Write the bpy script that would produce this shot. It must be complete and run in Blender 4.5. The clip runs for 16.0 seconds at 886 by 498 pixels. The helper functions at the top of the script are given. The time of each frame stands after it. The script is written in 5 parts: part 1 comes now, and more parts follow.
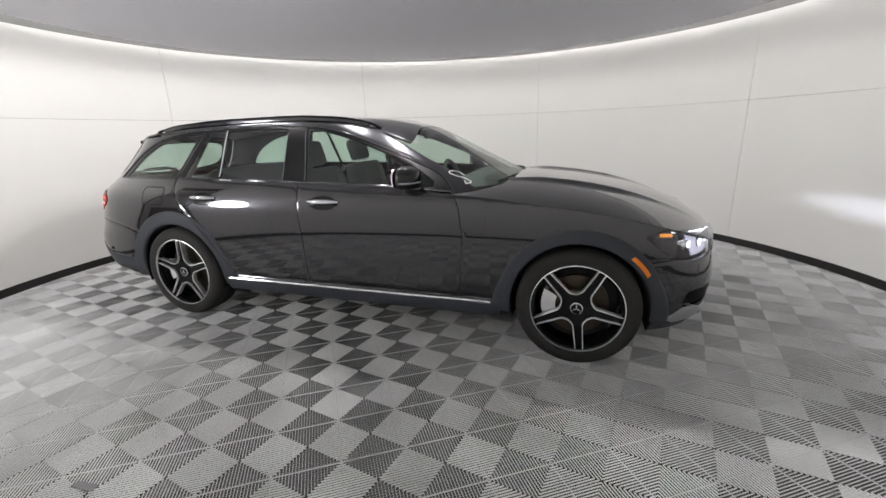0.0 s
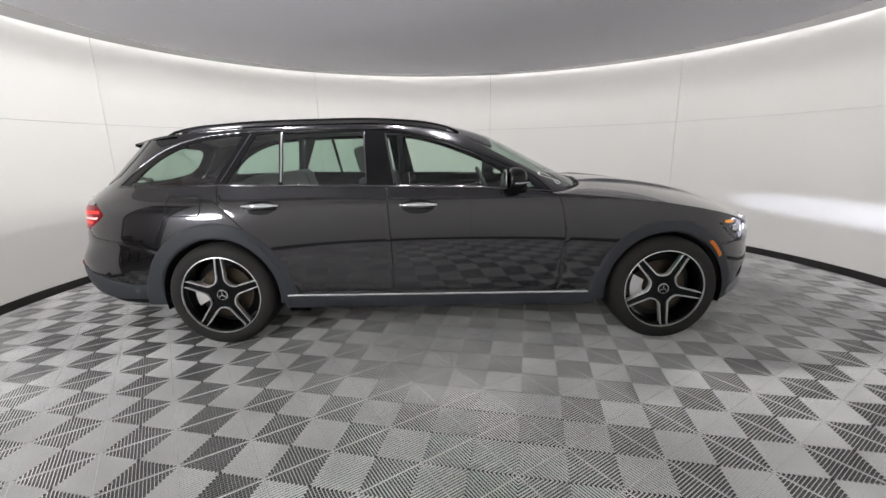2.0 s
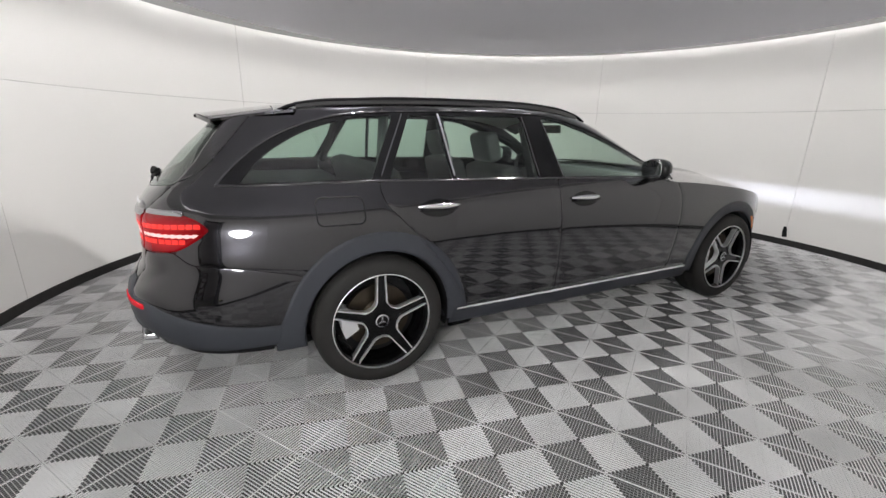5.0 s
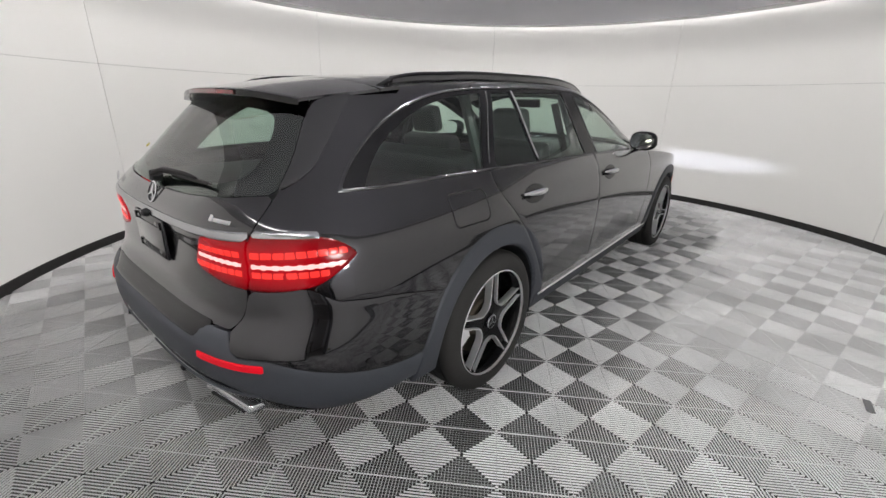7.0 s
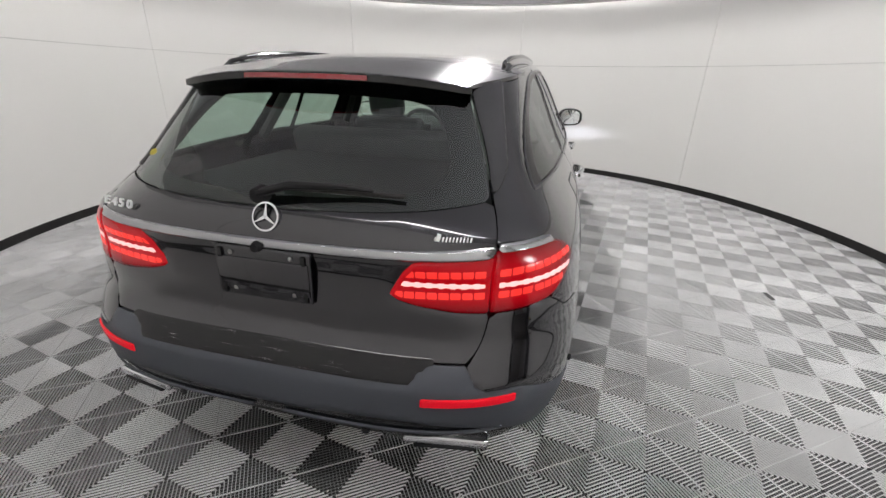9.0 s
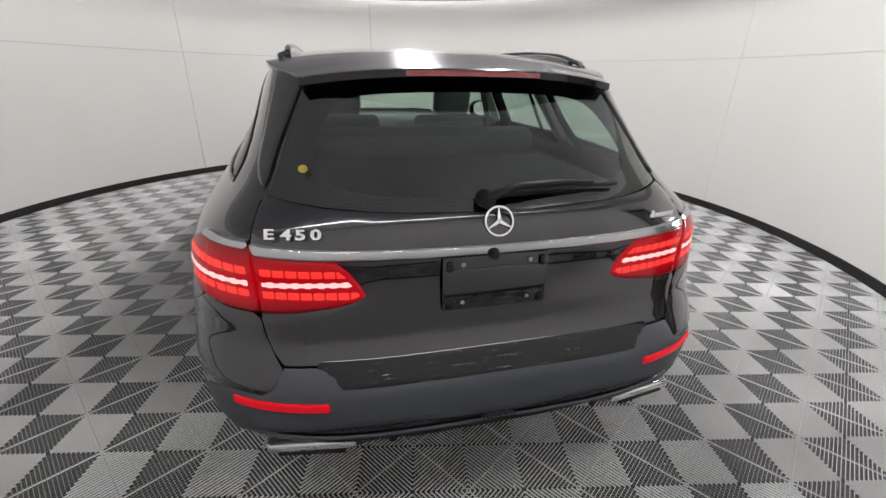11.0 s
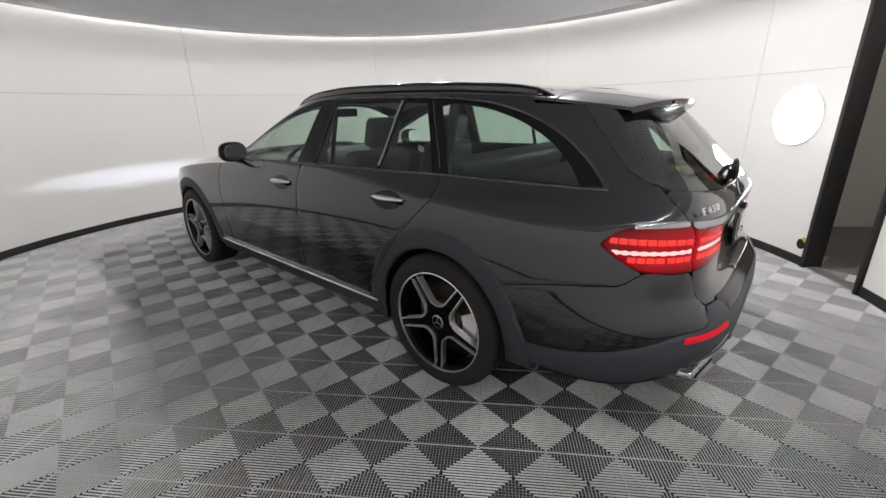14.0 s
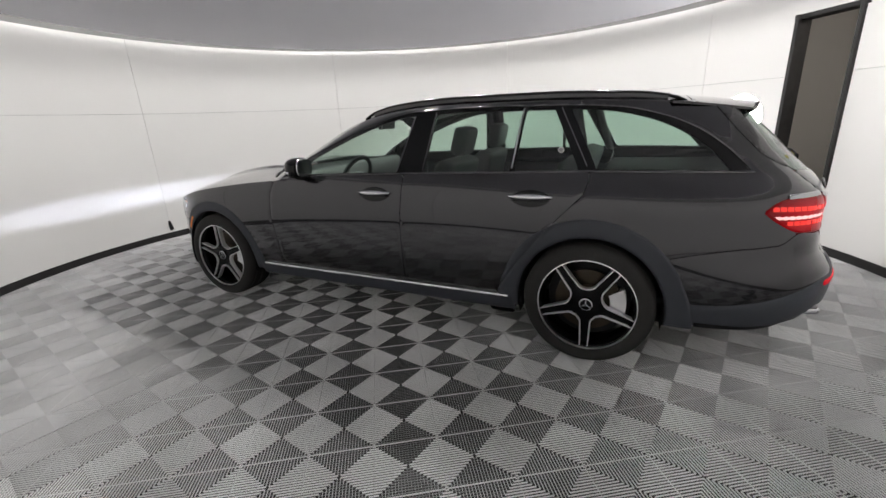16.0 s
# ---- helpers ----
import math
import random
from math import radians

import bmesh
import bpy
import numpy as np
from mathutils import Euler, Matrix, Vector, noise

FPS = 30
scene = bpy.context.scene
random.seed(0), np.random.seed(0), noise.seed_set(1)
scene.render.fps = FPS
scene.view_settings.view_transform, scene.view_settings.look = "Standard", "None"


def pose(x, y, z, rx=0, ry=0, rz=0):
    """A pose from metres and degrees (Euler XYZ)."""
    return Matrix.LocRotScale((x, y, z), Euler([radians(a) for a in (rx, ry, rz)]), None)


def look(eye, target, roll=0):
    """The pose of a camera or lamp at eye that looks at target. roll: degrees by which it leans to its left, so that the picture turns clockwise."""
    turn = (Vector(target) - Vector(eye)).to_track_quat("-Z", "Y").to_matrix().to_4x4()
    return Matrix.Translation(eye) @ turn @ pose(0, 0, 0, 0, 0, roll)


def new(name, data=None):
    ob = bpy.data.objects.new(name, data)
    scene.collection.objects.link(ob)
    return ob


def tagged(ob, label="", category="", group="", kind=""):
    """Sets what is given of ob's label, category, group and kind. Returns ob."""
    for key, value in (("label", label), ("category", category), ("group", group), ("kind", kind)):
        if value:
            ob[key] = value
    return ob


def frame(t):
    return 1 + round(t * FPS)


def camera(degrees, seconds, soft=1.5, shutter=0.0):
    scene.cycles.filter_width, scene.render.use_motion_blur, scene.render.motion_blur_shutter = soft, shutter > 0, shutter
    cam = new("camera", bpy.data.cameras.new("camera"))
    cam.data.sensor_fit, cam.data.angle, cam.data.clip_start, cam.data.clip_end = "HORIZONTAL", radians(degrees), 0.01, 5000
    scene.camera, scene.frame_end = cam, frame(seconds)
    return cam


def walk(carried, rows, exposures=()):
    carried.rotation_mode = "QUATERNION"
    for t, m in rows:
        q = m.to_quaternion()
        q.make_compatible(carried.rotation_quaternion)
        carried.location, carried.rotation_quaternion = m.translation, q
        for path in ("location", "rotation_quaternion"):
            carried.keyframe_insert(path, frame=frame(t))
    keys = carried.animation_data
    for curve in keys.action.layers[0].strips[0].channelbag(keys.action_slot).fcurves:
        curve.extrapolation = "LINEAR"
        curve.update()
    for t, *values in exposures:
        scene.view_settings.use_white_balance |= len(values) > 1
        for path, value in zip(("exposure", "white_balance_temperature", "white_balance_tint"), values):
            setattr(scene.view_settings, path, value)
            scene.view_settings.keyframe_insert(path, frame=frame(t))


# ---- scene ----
cam = camera(93.3, 16.0)
# seconds, eye, tilt, lean, heading
ROWS = [
    (0, 1.441, -3.241, 1.344, -15.63, -1.71, 18.15),
    (0.5, 1.109, -3.395, 1.327, -14.83, -1.58, 13.17),
    (1, 0.754, -3.478, 1.298, -14.34, -1.36, 8.33),
    (1.5, 0.411, -3.511, 1.299, -14.08, -1.09, 3.87),
    (2, 0.032, -3.549, 1.262, -13.26, -0.99, 0.44),
    (2.5, -0.345, -3.525, 1.264, -13.19, -0.66, -3.78),
    (3, -0.736, -3.465, 1.281, -13.64, -0.22, -8.10),
    (3.5, -1.117, -3.356, 1.299, -14.29, 0.12, -12.38),
    (4, -1.453, -3.207, 1.295, -14.44, 0.34, -16.96),
    (4.4, -1.719, -3.067, 1.304, -14.95, 0.62, -20.63),
    (4.8, -1.969, -2.912, 1.319, -15.75, 0.97, -24.54),
    (5.2, -2.201, -2.744, 1.335, -16.71, 1.30, -28.69),
    (5.6, -2.414, -2.564, 1.350, -17.67, 1.56, -33.10),
    (5.95, -2.582, -2.398, 1.359, -18.42, 1.66, -37.17),
    (6.3, -2.733, -2.225, 1.361, -18.99, 1.59, -41.43),
    (6.5, -2.814, -2.131, 1.350, -19.03, 1.40, -43.78),
    (7, -2.995, -1.859, 1.355, -19.81, 1.24, -50.12),
    (7.5, -3.161, -1.588, 1.345, -20.49, 1.04, -56.99),
    (8, -3.313, -1.299, 1.366, -21.15, 1.01, -63.67),
    (8.5, -3.409, -1.005, 1.364, -21.71, 1.28, -70.68),
    (8.7, -3.436, -0.898, 1.365, -21.86, 1.43, -73.09),
    (9.1, -3.479, -0.672, 1.366, -22.32, 1.49, -78.42),
    (9.5, -3.502, -0.455, 1.368, -22.76, 1.28, -83.63),
    (9.9, -3.510, -0.241, 1.371, -23.09, 0.98, -88.82),
    (10.35, -3.512, 0.007, 1.370, -23.19, 0.73, -94.77),
    (10.8, -3.508, 0.278, 1.361, -22.84, 0.78, -100.99),
    (11, -3.504, 0.402, 1.355, -22.45, 1.14, -103.97),
    (11.5, -3.471, 0.723, 1.341, -21.84, 1.29, -110.97),
    (12, -3.385, 1.046, 1.327, -20.31, 0.79, -117.38),
    (12.5, -3.256, 1.388, 1.340, -20.33, 0.93, -124.65),
    (13, -3.109, 1.717, 1.350, -20.08, 0.14, -130.44),
    (13.5, -2.911, 2.012, 1.357, -19.54, -0.63, -135.05),
    (14, -2.709, 2.289, 1.363, -18.81, -1.23, -139.29),
    (14.5, -2.481, 2.570, 1.364, -18.53, -1.62, -143.03),
    (15, -2.215, 2.745, 1.357, -18.40, -2.28, -146.57),
    (15.5, -1.966, 2.920, 1.346, -17.83, -2.76, -150.29),
    (16, -1.699, 3.130, 1.369, -17.44, -2.85, -153.95),
]
walk(cam, [(t, pose(x, y, z, 90 + p, 0, h) @ pose(0, 0, 0, 0, 0, r)) for t, x, y, z, p, r, h in ROWS])

# ---- light ----
world = bpy.data.worlds.new("world")
scene.world = world
world.use_nodes = True
world.node_tree.nodes["Background"].inputs[0].default_value = (0.02, 0.02, 0.022, 1)
world.node_tree.nodes["Background"].inputs[1].default_value = 1.0
scene.view_settings.exposure = 0.0


def lamp(name, kind, m, energy, color=(1, 1, 1), **more):
    data = bpy.data.lights.new(name, kind)
    data.energy, data.color = energy, color
    if kind == "AREA":
        data.shape, data.size = more["shape"], more["size"]
    if kind == "SPOT":
        data.spot_size, data.spot_blend, data.shadow_soft_size = radians(more["angle"]), more["blend"], more["soft"]
    if kind == "POINT":
        data.shadow_soft_size = more["soft"]
    ob = new(name, data)
    ob.matrix_world = m
    return ob


ROOM_X, ROOM_A, ROOM_B, ROOM_H = 0.15, 3.82, 3.68, 2.45
ROOM_TOP, GAP = 3.36, 0.42
# added fill spots with no fixture, placed above every view
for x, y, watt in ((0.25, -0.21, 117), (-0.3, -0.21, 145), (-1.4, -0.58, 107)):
    lamp("overhead_fill", "SPOT", pose(x, y, 2.376), watt, (1.0, 0.974, 0.958), angle=178, blend=0.12, soft=0.03)
for s in (-1, 1):
    lamp("headlight_beam", "SPOT", look((2.20, s * 0.60, 0.735), (3.95, s * 0.66, 0.60)) @ Matrix.Diagonal((1, 0.10, 1, 1)), 62, (0.82, 0.84, 1.0), angle=92, blend=0.85, soft=0.004)


# ---- materials ----
def material(name, color, rough=0.5, metal=0.0, coat=0.0, var=0.12, scale=8.0, bump=0.0, bscale=200.0, emit=None, spec=0.5):
    m = bpy.data.materials.new(name)
    m.use_nodes = True
    nt = m.node_tree
    b = nt.nodes["Principled BSDF"]
    b.inputs["Base Color"].default_value = (*color, 1)
    b.inputs["Roughness"].default_value = rough
    b.inputs["Metallic"].default_value = metal
    b.inputs["Coat Weight"].default_value = coat
    b.inputs["Coat Roughness"].default_value = 0.03
    b.inputs["Specular IOR Level"].default_value = spec
    geo = nt.nodes.new("ShaderNodeTexCoord")
    if var:
        n1 = nt.nodes.new("ShaderNodeTexNoise")
        n1.inputs["Scale"].default_value, n1.inputs["Detail"].default_value = scale, 6
        nt.links.new(geo.outputs["Object"], n1.inputs["Vector"])
        mix = nt.nodes.new("ShaderNodeMix")
        mix.data_type = "RGBA"
        mix.inputs[6].default_value = (*[c * (1 - var) for c in color], 1)
        mix.inputs[7].default_value = (*[min(1, c * (1 + var)) for c in color], 1)
        nt.links.new(n1.outputs["Fac"], mix.inputs[0])
        nt.links.new(mix.outputs[2], b.inputs["Base Color"])
        ramp = nt.nodes.new("ShaderNodeMapRange")
        ramp.inputs[3].default_value, ramp.inputs[4].default_value = rough * (1 - var), min(1, rough * (1 + var))
        nt.links.new(n1.outputs["Fac"], ramp.inputs[0])
        nt.links.new(ramp.outputs[0], b.inputs["Roughness"])
    if bump:
        n2 = nt.nodes.new("ShaderNodeTexNoise")
        n2.inputs["Scale"].default_value, n2.inputs["Detail"].default_value = bscale, 3
        nt.links.new(geo.outputs["Object"], n2.inputs["Vector"])
        bp = nt.nodes.new("ShaderNodeBump")
        bp.inputs["Strength"].default_value, bp.inputs["Distance"].default_value = bump, 0.002
        nt.links.new(n2.outputs["Fac"], bp.inputs["Height"])
        nt.links.new(bp.outputs[0], b.inputs["Normal"])
    if emit:
        b.inputs["Emission Color"].default_value = (*emit[0], 1)
        b.inputs["Emission Strength"].default_value = emit[1]
    return m


def glass(name, tint, rough=0.02, gloss=0.08):
    m = bpy.data.materials.new(name)
    m.use_nodes = True
    nt = m.node_tree
    nt.nodes.remove(nt.nodes["Principled BSDF"])
    tr = nt.nodes.new("ShaderNodeBsdfTransparent")
    tr.inputs[0].default_value = (*tint, 1)
    gl = nt.nodes.new("ShaderNodeBsdfGlossy")
    gl.inputs["Roughness"].default_value = rough
    lw = nt.nodes.new("ShaderNodeLayerWeight")
    pw = nt.nodes.new("ShaderNodeMath")
    pw.operation, pw.inputs[1].default_value = "POWER", 4.5
    fr = nt.nodes.new("ShaderNodeMath")
    fr.operation, fr.inputs[1].default_value, fr.inputs[2].default_value = "MULTIPLY_ADD", 0.85, gloss
    nt.links.new(lw.outputs["Facing"], pw.inputs[0])
    nt.links.new(pw.outputs[0], fr.inputs[0])
    mx = nt.nodes.new("ShaderNodeMixShader")
    nt.links.new(fr.outputs[0], mx.inputs[0])
    nt.links.new(tr.outputs[0], mx.inputs[1])
    nt.links.new(gl.outputs[0], mx.inputs[2])
    nt.links.new(mx.outputs[0], nt.nodes["Material Output"].inputs[0])
    return m


PAINT = material("graphite_metallic_paint", (0.027, 0.0266, 0.0315), 0.24, 0.95, 1.0, 0.05, 300)
PAINT.node_tree.nodes["Principled BSDF"].inputs["Coat IOR"].default_value = 1.65
CLAD = material("grey_plastic_cladding", (0.046, 0.050, 0.060), 0.5, 0, 0, 0.08, 30, 0.15, 900, spec=0.3)
GLOSSBLACK = material("gloss_black_trim", (0.004, 0.004, 0.005), 0.10, 0, 0.0, 0.0, spec=0.4)
SEAL = material("satin_black_window_trim", (0.006, 0.006, 0.007), 0.25, 0, 0, 0.05, 30, spec=0.3)
BLACK = material("matt_black_plastic", (0.009, 0.009, 0.010), 0.6, 0, 0, 0.1, 30, spec=0.25)
RUBBER = material("tyre_rubber", (0.026, 0.0252, 0.0245), 0.72, 0, 0, 0.15, 25, 0.2, 400, spec=0.3)
BADGE = material("bright_badge_silver", (0.82, 0.82, 0.83), 0.3, 0.55, 0.3, 0.03, 20)
CHROME = material("polished_chrome", (0.75, 0.76, 0.78), 0.08, 1.0, 0, 0.03, 20)
SILVER = material("machined_alloy", (0.88, 0.88, 0.89), 0.38, 0.85, 0, 0.06, 60)
BEZEL = material("dark_lamp_housing", (0.03, 0.031, 0.034), 0.2, 0.5, 0, 0.15, 40)
DULLCHROME = material("dull_chrome_strip", (0.42, 0.425, 0.44), 0.17, 1.0, 0, 0.04, 20)
SATIN = material("satin_silver_plastic", (0.5, 0.51, 0.53), 0.35, 0.8, 0, 0.05, 20)
RIMBLACK = material("black_alloy", (0.004, 0.004, 0.0045), 0.2, 0, 0.0, 0.05, 40, spec=0.22)
STEEL = material("brake_disc_steel", (0.42, 0.41, 0.40), 0.35, 1.0, 0, 0.15, 40)
RUST = material("brake_hub_iron", (0.16, 0.13, 0.10), 0.7, 0.4, 0, 0.3, 60)
LEATHER = material("dark_grey_leather", (0.10, 0.10, 0.103), 0.5, 0, 0, 0.12, 30, 0.3, 500)
LINER = material("grey_headliner_cloth", (0.30, 0.295, 0.285), 0.9, 0, 0, 0.1, 40)
TRIM = material("dark_cabin_plastic", (0.045, 0.045, 0.047), 0.6, 0, 0, 0.12, 20, 0.2, 600)
GLASS = glass("green_tinted_glass", (0.80, 0.91, 0.84))
REARGLASS = glass("dark_tinted_glass", (0.66, 0.80, 0.72), 0.02, 0.09)
REARSCREEN = glass("tinted_rear_screen", (0.68, 0.80, 0.73), 0.02, 0.13)
CLEAR = glass("clear_lens", (0.92, 0.93, 0.95))
REDLENS = material("red_lamp_lens", (0.10, 0.001, 0.003), 0.15, 0, 0.0, 0.0, emit=((1.0, 0.002, 0.012), 0.36), spec=0.3)
# the lens glows most beside its light bars and fades to the rim
nt = REDLENS.node_tree
place, axes = nt.nodes.new("ShaderNodeTexCoord"), nt.nodes.new("ShaderNodeSeparateXYZ")
nt.links.new(place.outputs["Object"], axes.inputs[0])
high, low, tip, both_z, glow, ripple = [nt.nodes.new("ShaderNodeMapRange") for _ in range(3)] + [nt.nodes.new("ShaderNodeMath") for _ in range(3)]
for node, ends in ((high, (0.905, 0.950, 1.0, 0.2)), (low, (0.785, 0.82, 0.2, 1.0)), (tip, (-2.38, -2.24, 1.0, 0.22))):
    for k, value in enumerate(ends):
        node.inputs[k + 1].default_value = value
    nt.links.new(axes.outputs[0 if node is tip else 2], node.inputs[0])
for node, a, b in ((both_z, high, low), (glow, both_z, tip), (ripple, glow, None)):
    node.operation = "MULTIPLY"
    nt.links.new(a.outputs[0], node.inputs[0])
    if b:
        nt.links.new(b.outputs[0], node.inputs[1])
ripple.inputs[1].default_value = 0.33
nt.links.new(ripple.outputs[0], nt.nodes["Principled BSDF"].inputs["Emission Strength"])
REDCELL = material("lit_red_lamp_cell", (0.25, 0.005, 0.006), 0.2, 0, 0.0, 0.0, emit=((1.0, 0.04, 0.03), 0.85))
WHITECELL = material("lit_lamp_bar", (0.5, 0.2, 0.2), 0.2, 0, 0.6, 0.0, emit=((1.0, 0.56, 0.54), 1.0))
# no lamp: a faint red glow is added to the reflector
REFLECT = material("red_reflector_glow", (0.50, 0.004, 0.012), 0.2, 0, 0.0, 0.15, 150, emit=((1.0, 0.008, 0.03), 0.22), spec=0.25)
DARKRED = material("unlit_brake_light", (0.24, 0.007, 0.012), 0.15, 0, 1.0, 0.05, 60)
AMBER = material("amber_marker", (0.85, 0.22, 0.01), 0.3, 0, 0.2, 0.05, 60)
AMBERLIT = material("lit_amber_lamp", (0.6, 0.2, 0.03), 0.3, 0, 0, 0.0, emit=((1.0, 0.36, 0.05), 0.75))
LAMPGLOWBLUE = material("lit_headlamp_reflector", (0.75, 0.75, 0.82), 0.25, 0.6, 0, 0.1, 30, emit=((0.78, 0.76, 1.0), 0.42))
LED = material("lit_headlight_led", (0.9, 0.9, 0.95), 0.2, 0, 0, 0.0, emit=((0.85, 0.9, 1.0), 3.5))
MIRROR = material("mirror_glass", (0.85, 0.87, 0.88), 0.02, 1.0, 0, 0.0)
WALLMAT = material("white_wall_panel", (0.735, 0.728, 0.71), 0.55, 0, 0, 0.025, 1.3, 0.12, 60)
CEILMAT = material("grey_ceiling_paint", (0.74, 0.735, 0.785), 0.7, 0, 0, 0.04, 0.8, 0.1, 40)
# added band above the panels, kept dim so the fill strips glow less
BAND = material("dim_added_cove", (0.20, 0.198, 0.195), 0.7, 0, 0, 0.1, 4)
DISC = material("brown_brake_disc", (0.06, 0.049, 0.037), 0.45, 0.9, 0, 0.2, 30)
SKIRT = material("black_rubber_skirting", (0.012, 0.011, 0.011), 0.7, 0, 0, 0.3, 12)
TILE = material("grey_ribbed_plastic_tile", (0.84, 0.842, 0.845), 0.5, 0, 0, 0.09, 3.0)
# same plastic, darker: low side light is put into the rib colours
TILETOP = material("shaded_rib_top", (0.22, 0.222, 0.225), 0.5, 0, 0, 0.2, 2.0)
# near black, so shade between the ribs is put into this colour
UNDER = material("groove_shade_floor", (0.02, 0.02, 0.02), 0.9, 0, 0, 0.2, 5)
# unseen fill strips, added; the stronger set lifts the +y side
COVE_FILL, COVE_FILL_STRONG = [material(n, (0.9, 0.9, 0.9), 0.5, 0, 0, 0.0, emit=((1.0, 0.974, 0.958), e)) for n, e in (("cove_fill_strip", 23.0), ("strong_cove_fill_strip", 34.0))]
GLOSSTRIM = material("dark_chrome_window_edge", (0.11, 0.11, 0.116), 0.18, 1.0, 0, 0.05, 20)
DIVIDER = material("grey_window_strip", (0.20, 0.20, 0.206), 0.22, 0.9, 0, 0.05, 20)
WHITEINK = material("white_marker_ink", (0.85, 0.85, 0.85), 0.6, 0, 0, 0.02)
YELLOW = material("yellow_tape", (0.5, 0.42, 0.06), 0.6, 0, 0, 0.2)
WICKER = material("brown_wooden_chair", (0.10, 0.065, 0.045), 0.6, 0, 0, 0.2, 20)
CLOTH = material("grey_seat_cloth", (0.30, 0.28, 0.26), 0.8, 0, 0, 0.15, 15)
LAMPGLOW = material("lit_lamp_diffuser", (0.9, 0.9, 0.9), 0.4, 0, 0, 0.0, emit=((1, 1, 1), 40.0))
BLADEBLACK = material("polished_black_blade", (0.014, 0.014, 0.016), 0.14, 0, 0.6, 0.04, 30, spec=0.7)
PLATE = material("dark_plate_plastic", (0.018, 0.018, 0.021), 0.16, 0, 0, 0.06, 30, spec=0.75)
CONCRETE = material("grey_concrete", (0.25, 0.245, 0.23), 0.8, 0, 0, 0.2, 2.0, 0.3, 30)


SCRATCHED = material("scratched_gloss_black", (0.004, 0.004, 0.005), 0.12, 0, 0.0, 0.0, spec=0.4)
nt = SCRATCHED.node_tree
vor = nt.nodes.new("ShaderNodeTexVoronoi")
vor.feature, vor.inputs["Scale"].default_value = "DISTANCE_TO_EDGE", 14
wob = nt.nodes.new("ShaderNodeTexNoise")
wob.inputs["Scale"].default_value, wob.inputs["Detail"].default_value = 30, 5
gate_n = nt.nodes.new("ShaderNodeTexNoise")
gate_n.inputs["Scale"].default_value, gate_n.inputs["Detail"].default_value = 9, 3
tc = nt.nodes.new("ShaderNodeTexCoord")
addv = nt.nodes.new("ShaderNodeMixRGB")
addv.blend_type, addv.inputs[0].default_value = "ADD", 0.12
nt.links.new(tc.outputs["Object"], addv.inputs[1])
nt.links.new(wob.outputs["Color"], addv.inputs[2])
nt.links.new(addv.outputs[0], vor.inputs["Vector"])
thin = nt.nodes.new("ShaderNodeMapRange")
thin.inputs[1].default_value, thin.inputs[2].default_value, thin.inputs[3].default_value, thin.inputs[4].default_value = 0.0, 0.035, 1.0, 0.0
nt.links.new(vor.outputs["Distance"], thin.inputs[0])
pick = nt.nodes.new("ShaderNodeMapRange")
pick.inputs[1].default_value, pick.inputs[2].default_value = 0.62, 0.74
nt.links.new(gate_n.outputs["Fac"], pick.inputs[0])
both_n = nt.nodes.new("ShaderNodeMath")
both_n.operation = "MULTIPLY"
nt.links.new(thin.outputs[0], both_n.inputs[0])
nt.links.new(pick.outputs[0], both_n.inputs[1])
ink = nt.nodes.new("ShaderNodeMixRGB")
ink.inputs[1].default_value, ink.inputs[2].default_value = (0.004, 0.004, 0.005, 1), (0.45, 0.45, 0.45, 1)
nt.links.new(both_n.outputs[0], ink.inputs[0])
nt.links.new(ink.outputs[0], nt.nodes["Principled BSDF"].inputs["Base Color"])


for m in (TILE, TILETOP):
    nt = m.node_tree
    bsdf = nt.nodes["Principled BSDF"]
    info = nt.nodes.new("ShaderNodeObjectInfo")
    scale = nt.nodes.new("ShaderNodeMapRange")
    scale.inputs[3].default_value, scale.inputs[4].default_value = 0.92, 1.06
    nt.links.new(info.outputs["Random"], scale.inputs[0])
    tc = nt.nodes.new("ShaderNodeNewGeometry")
    dirt = nt.nodes.new("ShaderNodeTexNoise")
    dirt.inputs["Scale"].default_value, dirt.inputs["Detail"].default_value = 2.2, 6
    nt.links.new(tc.outputs["Position"], dirt.inputs["Vector"])
    dust = nt.nodes.new("ShaderNodeMapRange")
    dust.inputs[1].default_value, dust.inputs[2].default_value, dust.inputs[3].default_value, dust.inputs[4].default_value = 0.35, 0.65, 0.88, 1.08
    nt.links.new(dirt.outputs["Fac"], dust.inputs[0])
    both_n = nt.nodes.new("ShaderNodeMath")
    both_n.operation = "MULTIPLY"
    nt.links.new(scale.outputs[0], both_n.inputs[0])
    nt.links.new(dust.outputs[0], both_n.inputs[1])
    tint = nt.nodes.new("ShaderNodeMixRGB")
    tint.blend_type, tint.inputs[0].default_value = "MULTIPLY", 1.0
    src = bsdf.inputs["Base Color"].links[0].from_socket
    nt.links.new(src, tint.inputs[1])
    nt.links.new(both_n.outputs[0], tint.inputs[2])
    nt.links.new(tint.outputs[0], bsdf.inputs["Base Color"])


# ---- mesh tools ----
def mesh_object(name, verts, faces, mat, parent=None, label="", flat=False):
    me = bpy.data.meshes.new(name)
    me.from_pydata([tuple(v) for v in verts], [], faces)
    me.validate()
    me.materials.append(mat)
    if not flat:
        me.polygons.foreach_set("use_smooth", [True] * len(me.polygons))
        me.set_sharp_from_angle(angle=radians(32))
    ob = new(name, me)
    ob.parent = parent
    if label:
        ob["label"] = label
    return ob


